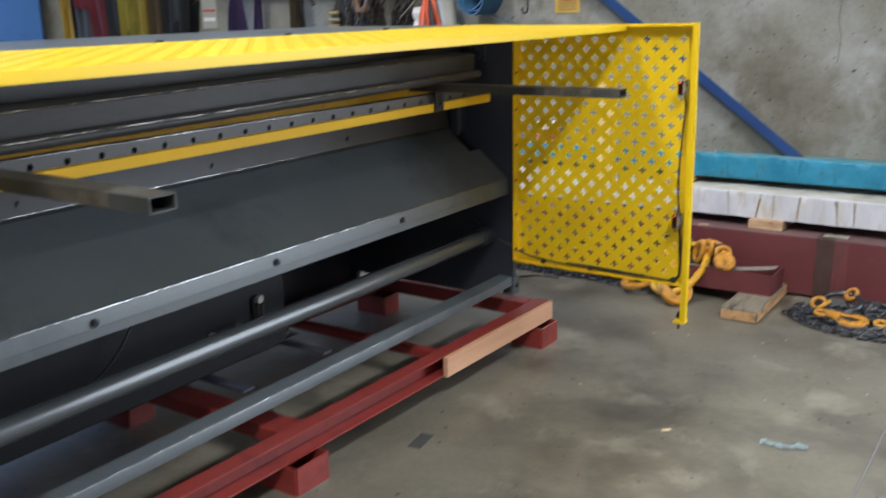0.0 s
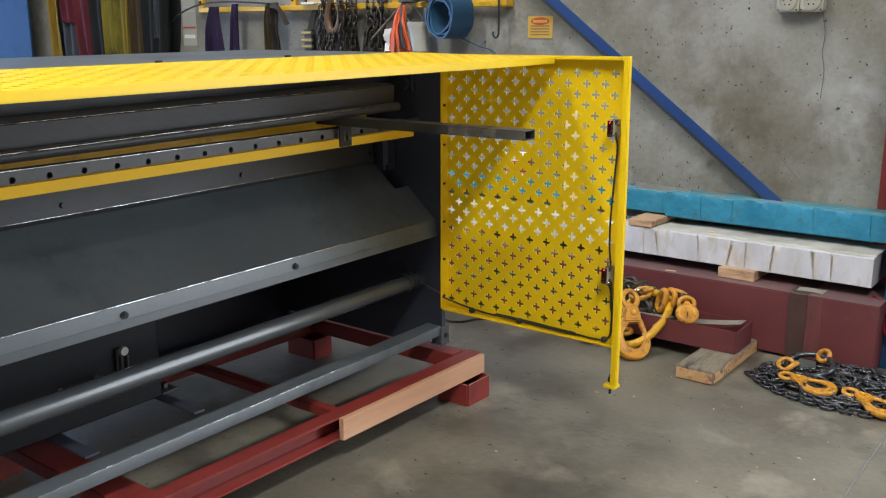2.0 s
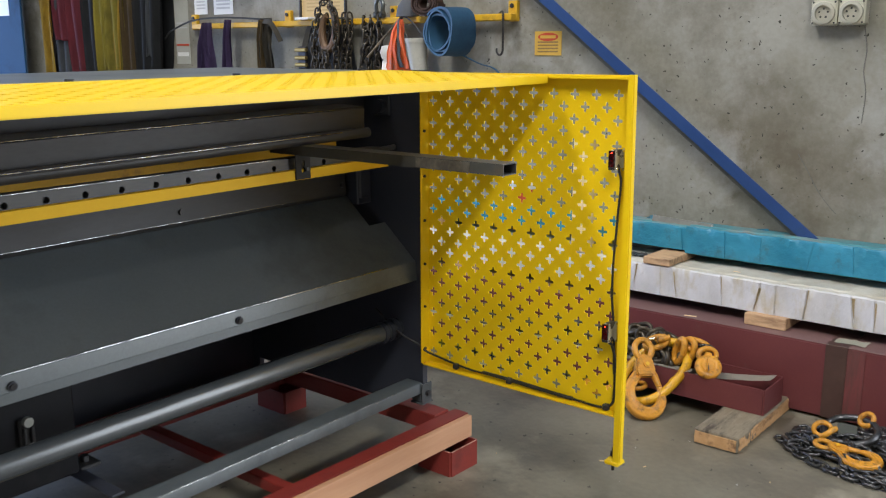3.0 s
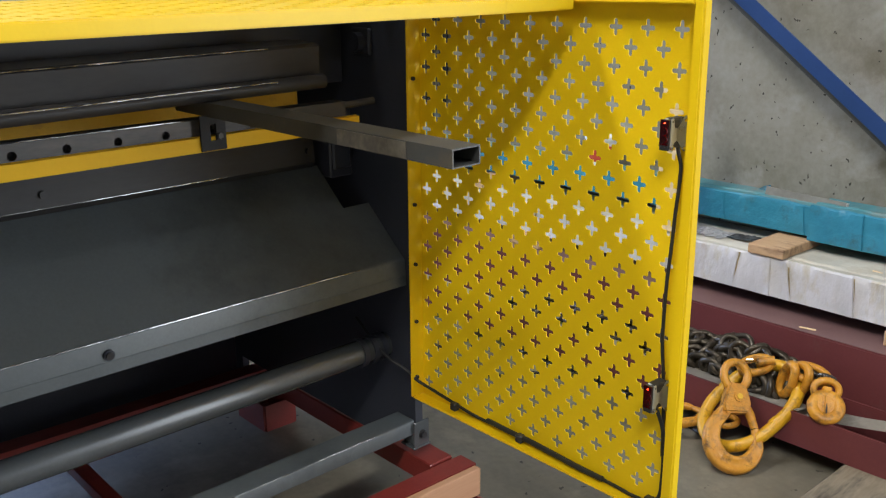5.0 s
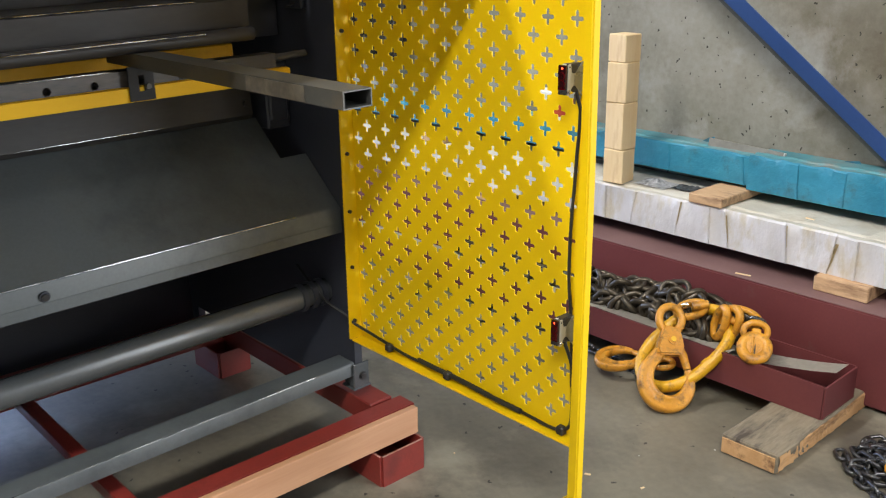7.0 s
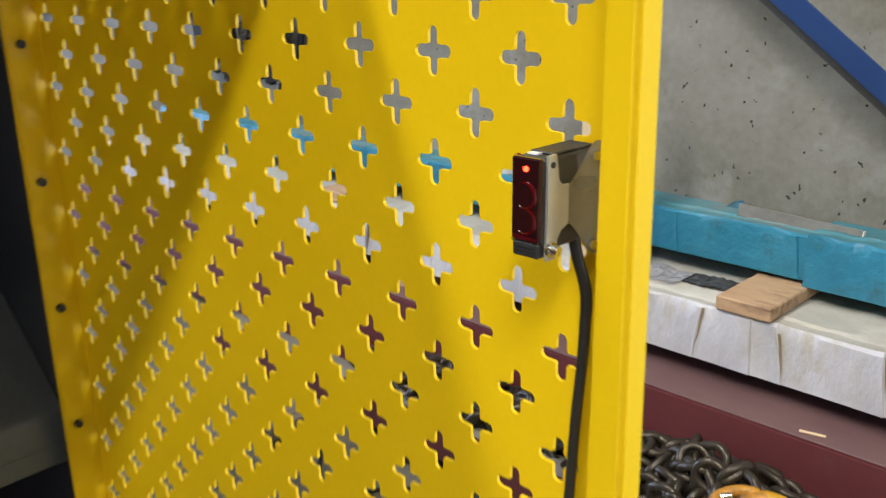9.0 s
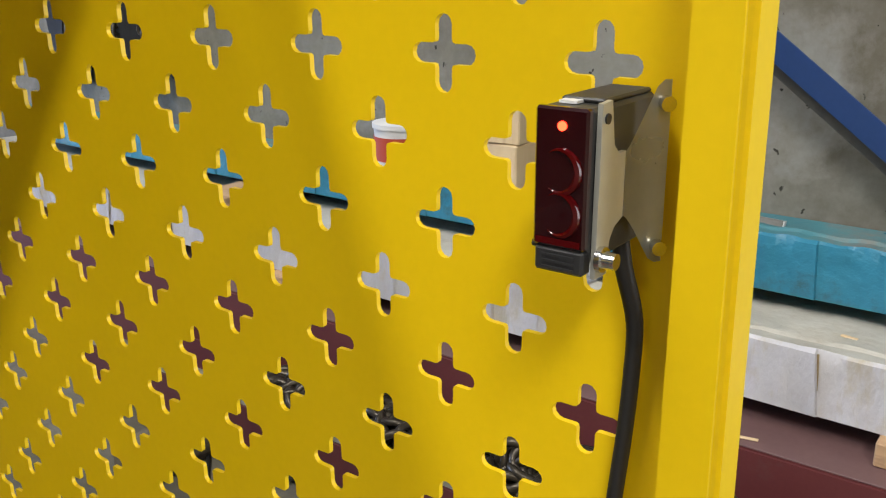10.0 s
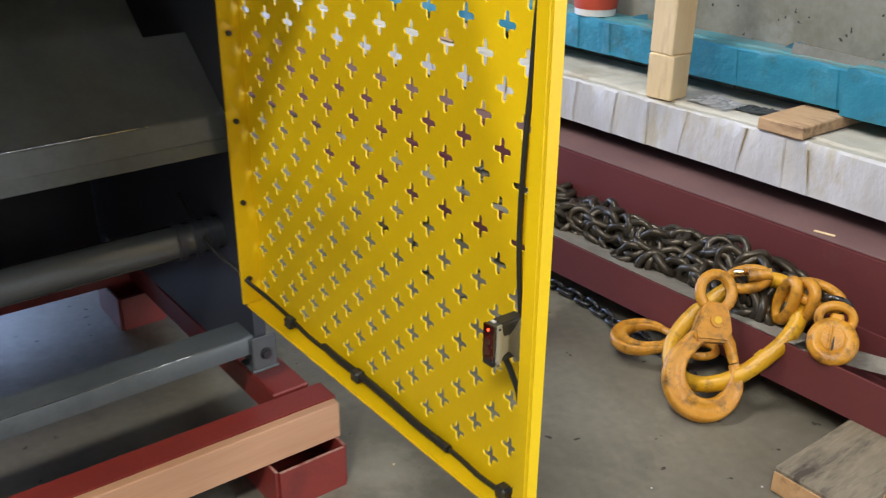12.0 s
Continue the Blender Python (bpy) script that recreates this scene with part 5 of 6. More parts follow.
def lay_chain(name, keys, mesh, pitch, label, seed, steps=10, jitter=0.35, floor_roll=False, tumble=0.0):
    """Chain links threaded along a smooth path, each turned a quarter from the last."""
    rnd = random.Random(seed)
    pts = curve_points(keys, steps)
    c = thing(name, keys[0], label, "chain")
    run, k = 0.0, 0
    inv = c.matrix_basis.inverted()
    for a, b in zip(pts, pts[1:]):
        seg = (b - a).length
        while run <= seg and k < 295:
            p = a.lerp(b, run / max(seg, 1e-6))
            d = (b - a).normalized()
            q = d.to_track_quat("X", "Z").to_matrix().to_4x4()
            roll = (0.5 if k % 2 else -0.5) * math.pi / 2 * (1.0) + rnd.uniform(-jitter, jitter) + (math.pi / 4 if floor_roll else 0)
            o = part("link", mesh, None, c)
            o.matrix_basis = Matrix.Translation(p) @ q @ Matrix.Rotation(roll, 4, "X") @ Matrix.Rotation(rnd.uniform(-jitter, jitter) * 0.6, 4, "Z") @ Matrix.Rotation(rnd.uniform(-tumble, tumble), 4, "Y") @ Matrix.Rotation(rnd.uniform(-tumble, tumble), 4, "Z")
            run += pitch
            k += 1
        run -= seg
    return c


# chains, hook, bucket, strap and coil hanging on the right of the rail
for i, (x, zb) in enumerate(((-3.955, 0.74), (-3.90, 0.70), (-3.76, 0.72), (-3.715, 0.82))):
    lay_chain("hanging_chain", [(x, W - 0.09, 1.52), (x + 0.01, W - 0.10, 1.40), (x - 0.01, W - 0.095, 1.26), (x, W - 0.09, zb)], LINK_SMALL, 0.036, "rusty brown chain hanging from the rail", 20 + i)
for i, (x, zb) in enumerate(((-3.61, 0.72), (-3.56, 0.68), (-3.50, 0.75))):
    lay_chain("hanging_chain", [(x, W - 0.085, 1.50), (x + 0.02, W - 0.095, 1.38), (x - 0.01, W - 0.09, 1.26), (x, W - 0.09, zb)], LINK_SMALL, 0.036, "dark chain hanging from the rail", 30 + i)
lay_chain("hanging_chain", [(-3.93, W - 0.165, 1.12), (-3.935, W - 0.165, 1.30), (-3.925, W - 0.165, 1.45), (-3.89, W - 0.165, 1.56), (-3.84, W - 0.16, 1.605), (-3.785, W - 0.16, 1.575), (-3.76, W - 0.16, 1.48), (-3.765, W - 0.155, 1.30), (-3.77, W - 0.15, 1.10)], LINK_SMALL, 0.036, "rusty chain looped over the crane hook", 41)
lay_chain("hanging_chain", [(-3.87, W - 0.17, 1.10), (-3.86, W - 0.175, 1.22), (-3.835, W - 0.18, 1.33), (-3.81, W - 0.175, 1.22), (-3.80, W - 0.17, 1.08)], LINK_SMALL, 0.036, "short rusty chain hanging in the crane hook", 42)
WORN_BROWN = material("worn_brown_hook", (0.11, 0.065, 0.035), (0.19, 0.115, 0.065), 0.5, 0.3, 8, 90, 0.2, (0.09, 0.06, 0.04), 0.6, 8.0)
bm = sweep([(-3.842 + 0.062 * math.sin(a) * (1 if a < 4 else 0.85), W - 0.135, 1.475 + 0.108 * math.cos(a) - 0.008 * a) for a in [0.15 + 0.36 * i for i in range(17)]], 0.02, 10, radii=[0.018 + 0.008 * math.sin(0.2 * i) for i in range(17)])
solo("crane_hook", bm, WORN_BROWN, "worn brown crane hook hanging among chains", "hook", smooth=True)
vest = thing("safety_vest", (-3.30, W - 0.12, 1.49), "crumpled orange high-visibility vest with grey bands on a peg", "vest")
for k, q in enumerate("ooooogoo"):
    f = (k + 0.5) / 8
    bx = -3.40 + 0.17 * f
    pts = [(-3.312 + 0.022 * f + (bx + 3.312 - 0.022 * f) * (j / 9) ** 0.9 + 0.003 * math.sin(j * 1.7 + k), W - 0.12 - 0.022 * (k % 2) - 0.02 * math.sin(0.35 * j) + 0.004 * math.sin(j + 2 * k), 1.495 - (0.258 + 0.012 * math.sin(k * 2.3)) * j / 9) for j in range(10)]
    part("pleat" if q == "o" else "grey_band", ribbon(pts, [0.014 + 0.0036 * j for j in range(10)], 0.004, (1, 0.4 * (-1) ** k, 0)), ORANGE if q == "o" else SLING_GREY, vest, smooth=True, angle=60)
solo("white_rag", ribbon([(-3.432 + 0.007 * math.sin(j * 2), W - 0.1 - 0.01 * math.sin(j), 1.36 - 0.018 * j) for j in range(9)], [0.05 + 0.006 * math.sin(j * 3) for j in range(9)], 0.01, (1, 0.3, 0)), PAPER, "crumpled white rag hanging from the rail", "rag", smooth=True)
bm = rod((-3.54, W - 0.135, 1.30), (-3.295, W - 0.125, 1.51), 0.006, 8)
solo("thin_stick", bm, OLD_WOOD, "thin stick tied to the hanging straps", "stick", smooth=True)
bk = thing("bucket", (-3.18, W - 0.14, 1.22), "dusty white plastic bucket hanging from the rail", "bucket")
bm = bmesh.new()
loops = []
for r, z in ((0.048, 1.235), (0.056, 1.375), (0.060, 1.375), (0.060, 1.398), (0.055, 1.398), (0.053, 1.375), (0.046, 1.245)):
    loops.append([bm.verts.new((-3.178 - 0.16 * (z - 1.235) + r * math.cos(k * math.pi / 12), W - 0.115 + r * math.sin(k * math.pi / 12), z)) for k in range(24)])
for a, b in zip(loops, loops[1:]):
    for k in range(24):
        bm.faces.new((a[k], a[(k + 1) % 24], b[(k + 1) % 24], b[k]))
bm.faces.new(loops[0])
bm.faces.new(loops[-1])
bmesh.ops.recalc_face_normals(bm, faces=bm.faces)
part("pail", bm, BUCKET, bk, smooth=True)
part("handle", sweep([(-3.205 - 0.056 * math.cos(a) - 0.08 * math.sin(a), W - 0.115, 1.395 + 0.115 * math.sin(a)) for a in [math.pi * i / 12 for i in range(13)]], 0.004, 6), STEEL, bk, "thin wire handle", smooth=True)

# blue belting coil and brown roll
def coil(cx, y0, cz, r0, r1, turns, width, thick, wob, tilt=(0, 0, 0)):
    pts, ac = [], []
    n = int(turns * 36)
    for i in range(n + 1):
        a = 2 * math.pi * i / 36
        r = r1 + (r0 - r1) * i / n + wob * math.sin(3 * a + i * 0.05)
        pts.append((r * math.cos(a), 0.006 * math.sin(i * 0.11), r * math.sin(a)))
    bm = ribbon(pts, width, thick, (0, 1, 0))
    bmesh.ops.transform(bm, matrix=pose(cx, y0, cz, *tilt), verts=bm.verts)
    return bm


def flattened(bm, base, by):
    for v in bm.verts:
        v.co.z = base + (v.co.z - 1.482) * by
    return bm


solo("belting_coil", coil(-2.94, W - 0.155, 1.428, 0.122, 0.084, 3.4, 0.15, 0.010, 0.006, (0, 0, -13)), STRAP_BLUE, "coil of blue flat belting hung on the rail", "coil", smooth=True, angle=60)
solo("belting_tail", ribbon(curve_points([(-2.850, W - 0.16, 1.31), (-2.770, W - 0.13, 1.27), (-2.710, W - 0.1, 1.25), (-2.670, W - 0.09, 1.22)], 5), 0.012, 0.004, (0, 1, 0)), STRAP_BLUE, "loose end of the blue belting", "strap")
solo("strap_roll", flattened(coil(-3.134, W - 0.10, 1.56, 0.078, 0.03, 5.0, 0.08, 0.0085, 0.001, (0, 0, 10)), 1.512, 0.76), ROLL_BROWN, "rolled brown strap standing on the rail", "roll", smooth=True, angle=60)
GREY_FELT = cloth("grey_felt", (0.13, 0.14, 0.17), (0.19, 0.20, 0.23))
bm = bmesh.new()
bmesh.ops.create_uvsphere(bm, u_segments=20, v_segments=10, radius=0.062, matrix=Matrix.Translation((-3.295, W - 0.075, 1.513)))
bmesh.ops.bisect_plane(bm, geom=bm.verts[:] + bm.edges[:] + bm.faces[:], plane_co=(0, 0, 1.513), plane_no=(0, 0, -1), clear_outer=True)
bmesh.ops.holes_fill(bm, edges=bm.edges[:])
for v in bm.verts:
    v.co.z = 1.5125 + (v.co.z - 1.513) * 1.55
solo("grey_cap", bm, GREY_FELT, "grey rounded cap lying on the rail", "cap", smooth=True)
bm = sweep(curve_points([(-2.70, W - 0.06, 1.515), (-2.665, W - 0.085, 1.52), (-2.657, W - 0.09, 1.48), (-2.657, W - 0.09, 1.36), (-2.66, W - 0.09, 1.325), (-2.675, W - 0.09, 1.312), (-2.692, W - 0.09, 1.325), (-2.694, W - 0.09, 1.345)], 5), 0.0055, 8)
solo("rod_hook", bm, BLACK_STEEL, "long dark wire hook hanging from the rail end", "hook", smooth=True)
# crack and scratch in the concrete: shallow dark grooves proud by a hair
CRACK = material("crack_shadow", (0.13, 0.125, 0.115), (0.17, 0.165, 0.15), 0.9, 0, 20, 90, 0.1)
bm = sweep(curve_points([(-1.215, W - 0.0005, 0.915), (-1.17, W - 0.0005, 0.845), (-1.125, W - 0.0005, 0.77), (-1.08, W - 0.0005, 0.715), (-1.045, W - 0.0005, 0.68)], 4), 0.0016, 5)
structure("wall_crack", bm, CRACK, "thin dark crack in the concrete wall", "crack")
bm = sweep(curve_points([(-1.00, W - 0.0005, 1.42), (-0.985, W - 0.0005, 1.33), (-0.99, W - 0.0005, 1.25), (-0.975, W - 0.0005, 1.17), (-0.98, W - 0.0005, 1.05)], 4), 0.002, 5)
structure("wall_crack", bm, CRACK, "thin dark hairline crack in the concrete wall", "crack")

# true scale of all that hangs on the wall
TO_SCALE = pose(0, W, 0.0395) @ Matrix.Scale(0.968, 4) @ pose(0, -W, 0)
for ob in [o for o in bpy.data.objects if o not in before and o.parent is None and o.name.split(".")[0] not in ("steel_column", "steel_plate", "red_rag")]:
    ob.matrix_world = TO_SCALE @ ob.matrix_basis

# ---- light-curtain sensors on the side guard ----
LENS = bpy.data.materials.new("dark_red_lens")
LENS.use_nodes = True
_s = LENS.node_tree.nodes["Principled BSDF"]
_s.inputs["Base Color"].default_value = (0.022, 0.001, 0.0015, 1)
_s.inputs["Roughness"].default_value = 0.12
_s.inputs["Coat Weight"].default_value = 0.6
# red of the inner optics, with their dim glow painted in
OPTIC_GLOW = material("red_optic_glow", (0.055, 0.0010, 0.0016), (0.08, 0.0015, 0.002), 0.15, 0, 30, 100, 0.02)
LED = bpy.data.materials.new("red_led")
LED.use_nodes = True
_s = LED.node_tree.nodes["Principled BSDF"]
_s.inputs["Base Color"].default_value = (0.5, 0.01, 0.005, 1)
_s.inputs["Emission Color"].default_value = (1.0, 0.03, 0.010, 1)
_s.inputs["Emission Strength"].default_value = 14.0
BODY = material("black_plastic_case", (0.018, 0.018, 0.019), (0.03, 0.03, 0.031), 0.4, 0, 20, 300, 0.05)
CASE = material("dark_grey_case", (0.030, 0.030, 0.029), (0.05, 0.05, 0.047), 0.45, 0, 20, 300, 0.04)

WING = material("dull_zinc_plate", (0.46, 0.46, 0.40), (0.55, 0.55, 0.48), 0.3, 0.65, 30, 400, 0.05)


def sensor(zc, tilt=0.0):
    s = thing("photo_sensor", (-1.119, 3.05, zc), "small photoelectric sensor with a dark red lens on a zinc bracket", "sensor", "guard sensors")
    x0, x1, y0, y1 = -1.1285, -1.1115, 3.006, 3.052
    part("case", box(x0, x1, y0 + 0.0035, y1, zc - 0.0225, zc + 0.0245, 0.0012), CASE, s, "dark grey plastic case")
    part("top_cover", box(x0 + 0.0015, x1 - 0.0008, y0 + 0.012, y1 - 0.002, zc + 0.0246, zc + 0.0262, 0.0006), BODY, s, "dark indicator cover")
    part("top_label", box(x0 + 0.003, x1 - 0.008, y0 + 0.008, y0 + 0.013, zc + 0.0247, zc + 0.0256, 0), PAPER, s)
    part("lens", box(x0 - 0.0003, x1 + 0.0003, y0, y0 + 0.0034, zc - 0.0175, zc + 0.0248, 0.0008), LENS, s, "glossy dark red lens")
    # optic rings drawn as tapered red arcs that paint the glow inside the lens
    for z, r in ((0.006, 0.0062), (-0.007, 0.0062)):
        bm = sweep([(-1.120 + r * math.cos(a), y0 - 0.00005, zc + z + 1.05 * r * math.sin(a)) for a in [-2.2 + 4.4 * k / 18 for k in range(19)]], 0.0006, 6, radii=[0.0001 + 0.0013 * math.sin(math.pi * k / 18) for k in range(19)])
        part("optic_ring", bm, OPTIC_GLOW, s, smooth=True)
    part("optic_band", box(x0 + 0.001, x1 - 0.001, y0 - 0.0002, y0 - 0.0001, zc - 0.0165, zc - 0.0145, 0), OPTIC_GLOW, s)
    part("led", rod((-1.1195, y0 - 0.0006, zc + 0.0195), (-1.1195, y0 + 0.001, zc + 0.0195), 0.0014, 12), LED, s, "lit red indicator", smooth=True)
    part("lower_block", box(x0 + 0.0002, x1 - 0.0002, y0 + 0.0005, y0 + 0.006, zc - 0.0255, zc - 0.0178, 0.0008), BODY, s, "black ribbed end piece")
    for k in range(3):
        part("rib", box(x0 + 0.003, x1 - 0.003, y0, y0 + 0.0006, zc - 0.0245 + 0.002 * k, zc - 0.0236 + 0.002 * k, 0), BODY, s)
    # bent zinc bracket: waisted side plate and a wing on the post
    o = [(3.0105, 0.026), (3.0165, 0.0265), (3.019, 0.013), (3.0225, 0.010), (3.027, 0.010), (3.027, -0.0105), (3.0215, -0.0125), (3.0185, -0.0165), (3.0175, -0.0265), (3.0100, -0.0265)]
    bm = extruded([(a, zc + b) for a, b in o], -1.1108, -1.1092, "x")
    part("bracket", bm, ZINC, s, "bent zinc-plated bracket")
    bm = bmesh.new()
    rows = []
    for k in range(9):
        f = k / 8
        x, y = -1.1092 + 0.0062 * f * f, 3.0272 + 0.0165 * f
        up, down = 0.010 + 0.020 * min(1, 1.25 * f) ** 1.5, -0.0105 - 0.018 * min(1, 1.25 * f) ** 1.5
        rows.append([bm.verts.new((x, y, zc + down + (up - down) * q / 3)) for q in range(4)])
    for a, b in zip(rows, rows[1:]):
        for q in range(3):
            bm.faces.new((a[q], b[q], b[q + 1], a[q + 1]))
    bmesh.ops.solidify(bm, geom=bm.faces[:], thickness=0.0015)
    part("bracket_wing", bm, WING, s, "curved wing fixed to the post", smooth=True)
    for z in (0.023, -0.023):
        part("bracket_screw", rod((-1.1042, 3.0420, zc + z), (-1.1015, 3.0390, zc + z), 0.0024, 12), CHROME, s, "bright pan-head screw", smooth=True)
    bm = rod((-1.1092, 3.0125, zc - 0.0205), (-1.1035, 3.0125, zc - 0.0205), 0.0030, 12, 0.0026)
    add_rod(bm, (-1.1092, 3.0125, zc - 0.0205), (-1.1075, 3.0125, zc - 0.0205), 0.0040, 14)
    part("lock_screw", bm, CHROME, s, "bright pan-head screw", smooth=True)
    part("pin", rod((-1.1092, 3.0135, zc + 0.0215), (-1.1086, 3.0135, zc + 0.0215), 0.0016, 10), BLACK_STEEL, s, smooth=True)
    part("far_pin", rod((-1.1285, 3.0095, zc - 0.018), (-1.1302, 3.0095, zc - 0.018), 0.0014, 8), BLACK_STEEL, s, smooth=True)
    return s


sensor(1.0445)
sensor(0.5765)

# cables clipped along the guard
def cable(name, keys, r, label):
    return solo(name, sweep(curve_points(keys, 6), r, 8), RUBBER, label, "cable", smooth=True, angle=80)


cable("sensor_cable", [(-1.1175, 3.043, 1.024), (-1.1165, 3.046, 1.010), (-1.1138, 3.051, 0.990), (-1.1142, 3.052, 0.968), (-1.1158, 3.0525, 0.944), (-1.1190, 3.053, 0.908), (-1.1225, 3.0535, 0.85), (-1.1265, 3.0535, 0.79), (-1.1285, 3.0535, 0.72), (-1.127, 3.0535, 0.66), (-1.121, 3.0535, 0.605), (-1.1165, 3.0535, 0.55), (-1.114, 3.0535, 0.49), (-1.112, 3.0535, 0.45)], 0.0032, "black sensor cable running down the yellow guard")
cable("sensor_cable", [(-1.1165, 3.030, 0.553), (-1.112, 3.036, 0.535), (-1.108, 3.046, 0.50), (-1.109, 3.053, 0.45), (-1.109, 3.053, 0.40), (-1.113, 3.052, 0.365), (-1.135, 3.050, 0.348), (-1.17, 3.048, 0.3455), (-1.21, 3.050, 0.346), (-1.28, 3.052, 0.347), (-1.36, 3.050, 0.347), (-1.45, 3.05, 0.350), (-1.53, 3.049, 0.352), (-1.60, 3.048, 0.352), (-1.68, 3.05, 0.358), (-1.735, 3.045, 0.368), (-1.78, 3.034, 0.382), (-1.805, 3.02, 0.405), (-1.85, 3.005, 0.425), (-1.90, 3.0, 0.455), (-1.96, 2.995, 0.50)], 0.0036, "black cable lying along the guard's lower edge")
cable("bundled_cable", [(-1.24, 3.049, 0.348), (-1.31, 3.047, 0.350), (-1.38, 3.049, 0.352), (-1.44, 3.05, 0.353), (-1.5, 3.047, 0.355), (-1.56, 3.05, 0.354)], 0.0058, "thicker taped section of black cable")
for x in (-1.665, -1.46, -1.13):
    bm = box(x - 0.009, x + 0.009, 3.040, 3.0565, 0.3416, 0.360, 0.003)
    solo("cable_clip", bm, BODY, "small black cable clip on the guard", "cable clip", "cable clips")
# loose cable on the floor behind the guard
cable("floor_cable", [(-2.55, 3.95, 0.005), (-2.42, 3.84, 0.005), (-2.32, 3.76, 0.005), (-2.25, 3.79, 0.005), (-2.22, 3.86, 0.005), (-2.15, 3.92, 0.005), (-2.05, 3.93, 0.005)], 0.005, "loose black cable lying on the floor")

# ---- chains and hooks in front of the packs ----
rnd = random.Random(7)
bm = bmesh.new()
rows = []
for i in range(41):
    x = -3.1 + 1.80 * i / 40
    lift = 0.012 * math.exp(-((x + 1.16) / 0.12) ** 2)
    drop = -0.014 * math.exp(-((x + 1.06) / 0.035) ** 2)
    rows.append([bm.verts.new((x, y, z + lift * s + drop * s + 0.002 * noise.noise(Vector((x * 6, y * 9, 0))))) for y, z, s in ((3.9835, 0.1535, 0.3), (4.0, 0.1525, 1), (4.03, 0.147, 1), (4.07, 0.139, 0.6))])
for a, b in zip(rows, rows[1:]):
    for k in range(3):
        bm.faces.new((a[k], a[k + 1], b[k + 1], b[k]))
bmesh.ops.solidify(bm, geom=bm.faces[:], thickness=-0.003)
solo("liner_strip", bm, LINER, "grey rubber strip lying in the channel's mouth", "liner", smooth=True, angle=60)


# pale sheet curling up at the channel's end
bm = bmesh.new()
rows = []
for i in range(25):
    f = i / 24
    x = -1.44 + 0.412 * f
    rows.append([bm.verts.new((x, 3.990 + 0.019 * q + 0.075 * f * f, 0.136 + 0.024 * f ** 2 - 0.006 * math.sin(math.pi * q / 4) * (1 - f) + 0.0015 * noise.noise(Vector((x * 14, q * 0.8, 4))))) for q in range(5)])
for a, b in zip(rows, rows[1:]):
    for q in range(4):
        bm.faces.new((a[q], b[q], b[q + 1], a[q + 1]))
bmesh.ops.solidify(bm, geom=bm.faces[:], thickness=0.0015)
solo("liner_sheet", bm, LINER, "pale grey liner sheet curling up at the channel's end", "liner", smooth=True, angle=50)


def heap_path(n, x0, x1, y0, y1, low, top, seed):
    """A path that wanders in small loops along a heap."""
    r = random.Random(seed)
    pts = []
    for i in range(n):
        f = i / (n - 1)
        c = 0.5 - 0.5 * math.cos(3 * math.pi * f)
        x = x0 + (x1 - x0) * c + 0.075 * math.cos(i * 2.3) + r.uniform(-0.03, 0.03)
        v = r.uniform(0, 1)
        edge = 1 - abs(2 * v - 1) ** 2.5
        h = low + (top(x) - low) * edge * (0.35 + 0.65 * f)
        pts.append((x, y0 + (y1 - y0) * v, h + 0.010 * r.uniform(-1, 1)))
    return pts


heap_top = lambda x: 0.200 + 0.014 * math.sin(x * 11) + 0.075 * (max(x, -2.2) + 1.75) - 0.05 * max(0, min(1, (x + 1.50) / 0.12))
lay_chain("chain_heap", heap_path(84, -2.45, -1.46, 4.03, 4.205, 0.115, heap_top, 3), LINK_OIL, 0.045, "heap of oily brown lifting chain piled in the channel", 41, 4, 0.9, tumble=0.55)
lay_chain("chain_heap", heap_path(84, -2.40, -1.44, 4.035, 4.205, 0.15, lambda x: heap_top(x) + 0.012, 13), LINK_OIL, 0.045, "second oily lifting chain tangled on the heap", 43, 4, 0.9, tumble=0.55)
lay_chain("floor_chain", [(-2.4, 4.0, 0.012), (-2.1, 3.985, 0.012), (-1.9, 3.99, 0.012), (-1.75, 3.965, 0.012), (-1.6, 3.95, 0.012), (-1.50, 3.92, 0.012), (-1.44, 3.90, 0.012)], LINK_GREY, 0.0325, "dark chain lying on the floor along the channel", 44, 8, 0.15, True)


def pile_path(n, cx, cy, rx, ry, seed):
    r = random.Random(seed)
    pts = []
    for i in range(n):
        a = i * 0.93 + r.uniform(-0.3, 0.3)
        k = r.uniform(0.25, 1.0)
        pts.append((cx + rx * k * math.cos(a), cy + ry * k * math.sin(a), 0.012 + 0.03 * (1 - k) + r.uniform(0, 0.008)))
    return pts


lay_chain("floor_chain", pile_path(34, -0.63, 3.99, 0.31, 0.20, 5), LINK_GREY, 0.0325, "pile of dark grey lifting chain on the floor", 45, 6, 0.4)
lay_chain("floor_chain", [(-0.93, 3.93, 0.012), (-0.86, 3.86, 0.012), (-0.76, 3.80, 0.012), (-0.62, 3.765, 0.012), (-0.48, 3.77, 0.012), (-0.38, 3.82, 0.012), (-0.28, 3.93, 0.012), (-0.15, 4.05, 0.012), (-0.05, 4.2, 0.012)], LINK_GREY, 0.0325, "run of dark grey chain along the pile's edge", 46, 8, 0.15, True)
lay_chain("floor_chain", pile_path(26, -0.52, 4.08, 0.26, 0.17, 15), LINK_GREY, 0.0325, "second dark chain tangled in the floor pile", 47, 6, 0.4)


def oval(c, a, b, r, n=40, squash=1.0):
    """A closed oval bar with half axes a and b about c."""
    c, a, b = Vector(c), Vector(a), Vector(b)
    return sweep([c + a * math.copysign(abs(math.cos(t)) ** squash, math.cos(t)) + b * math.sin(t) for t in [2 * math.pi * i / n for i in range(n)]], r, 12, closed=True)


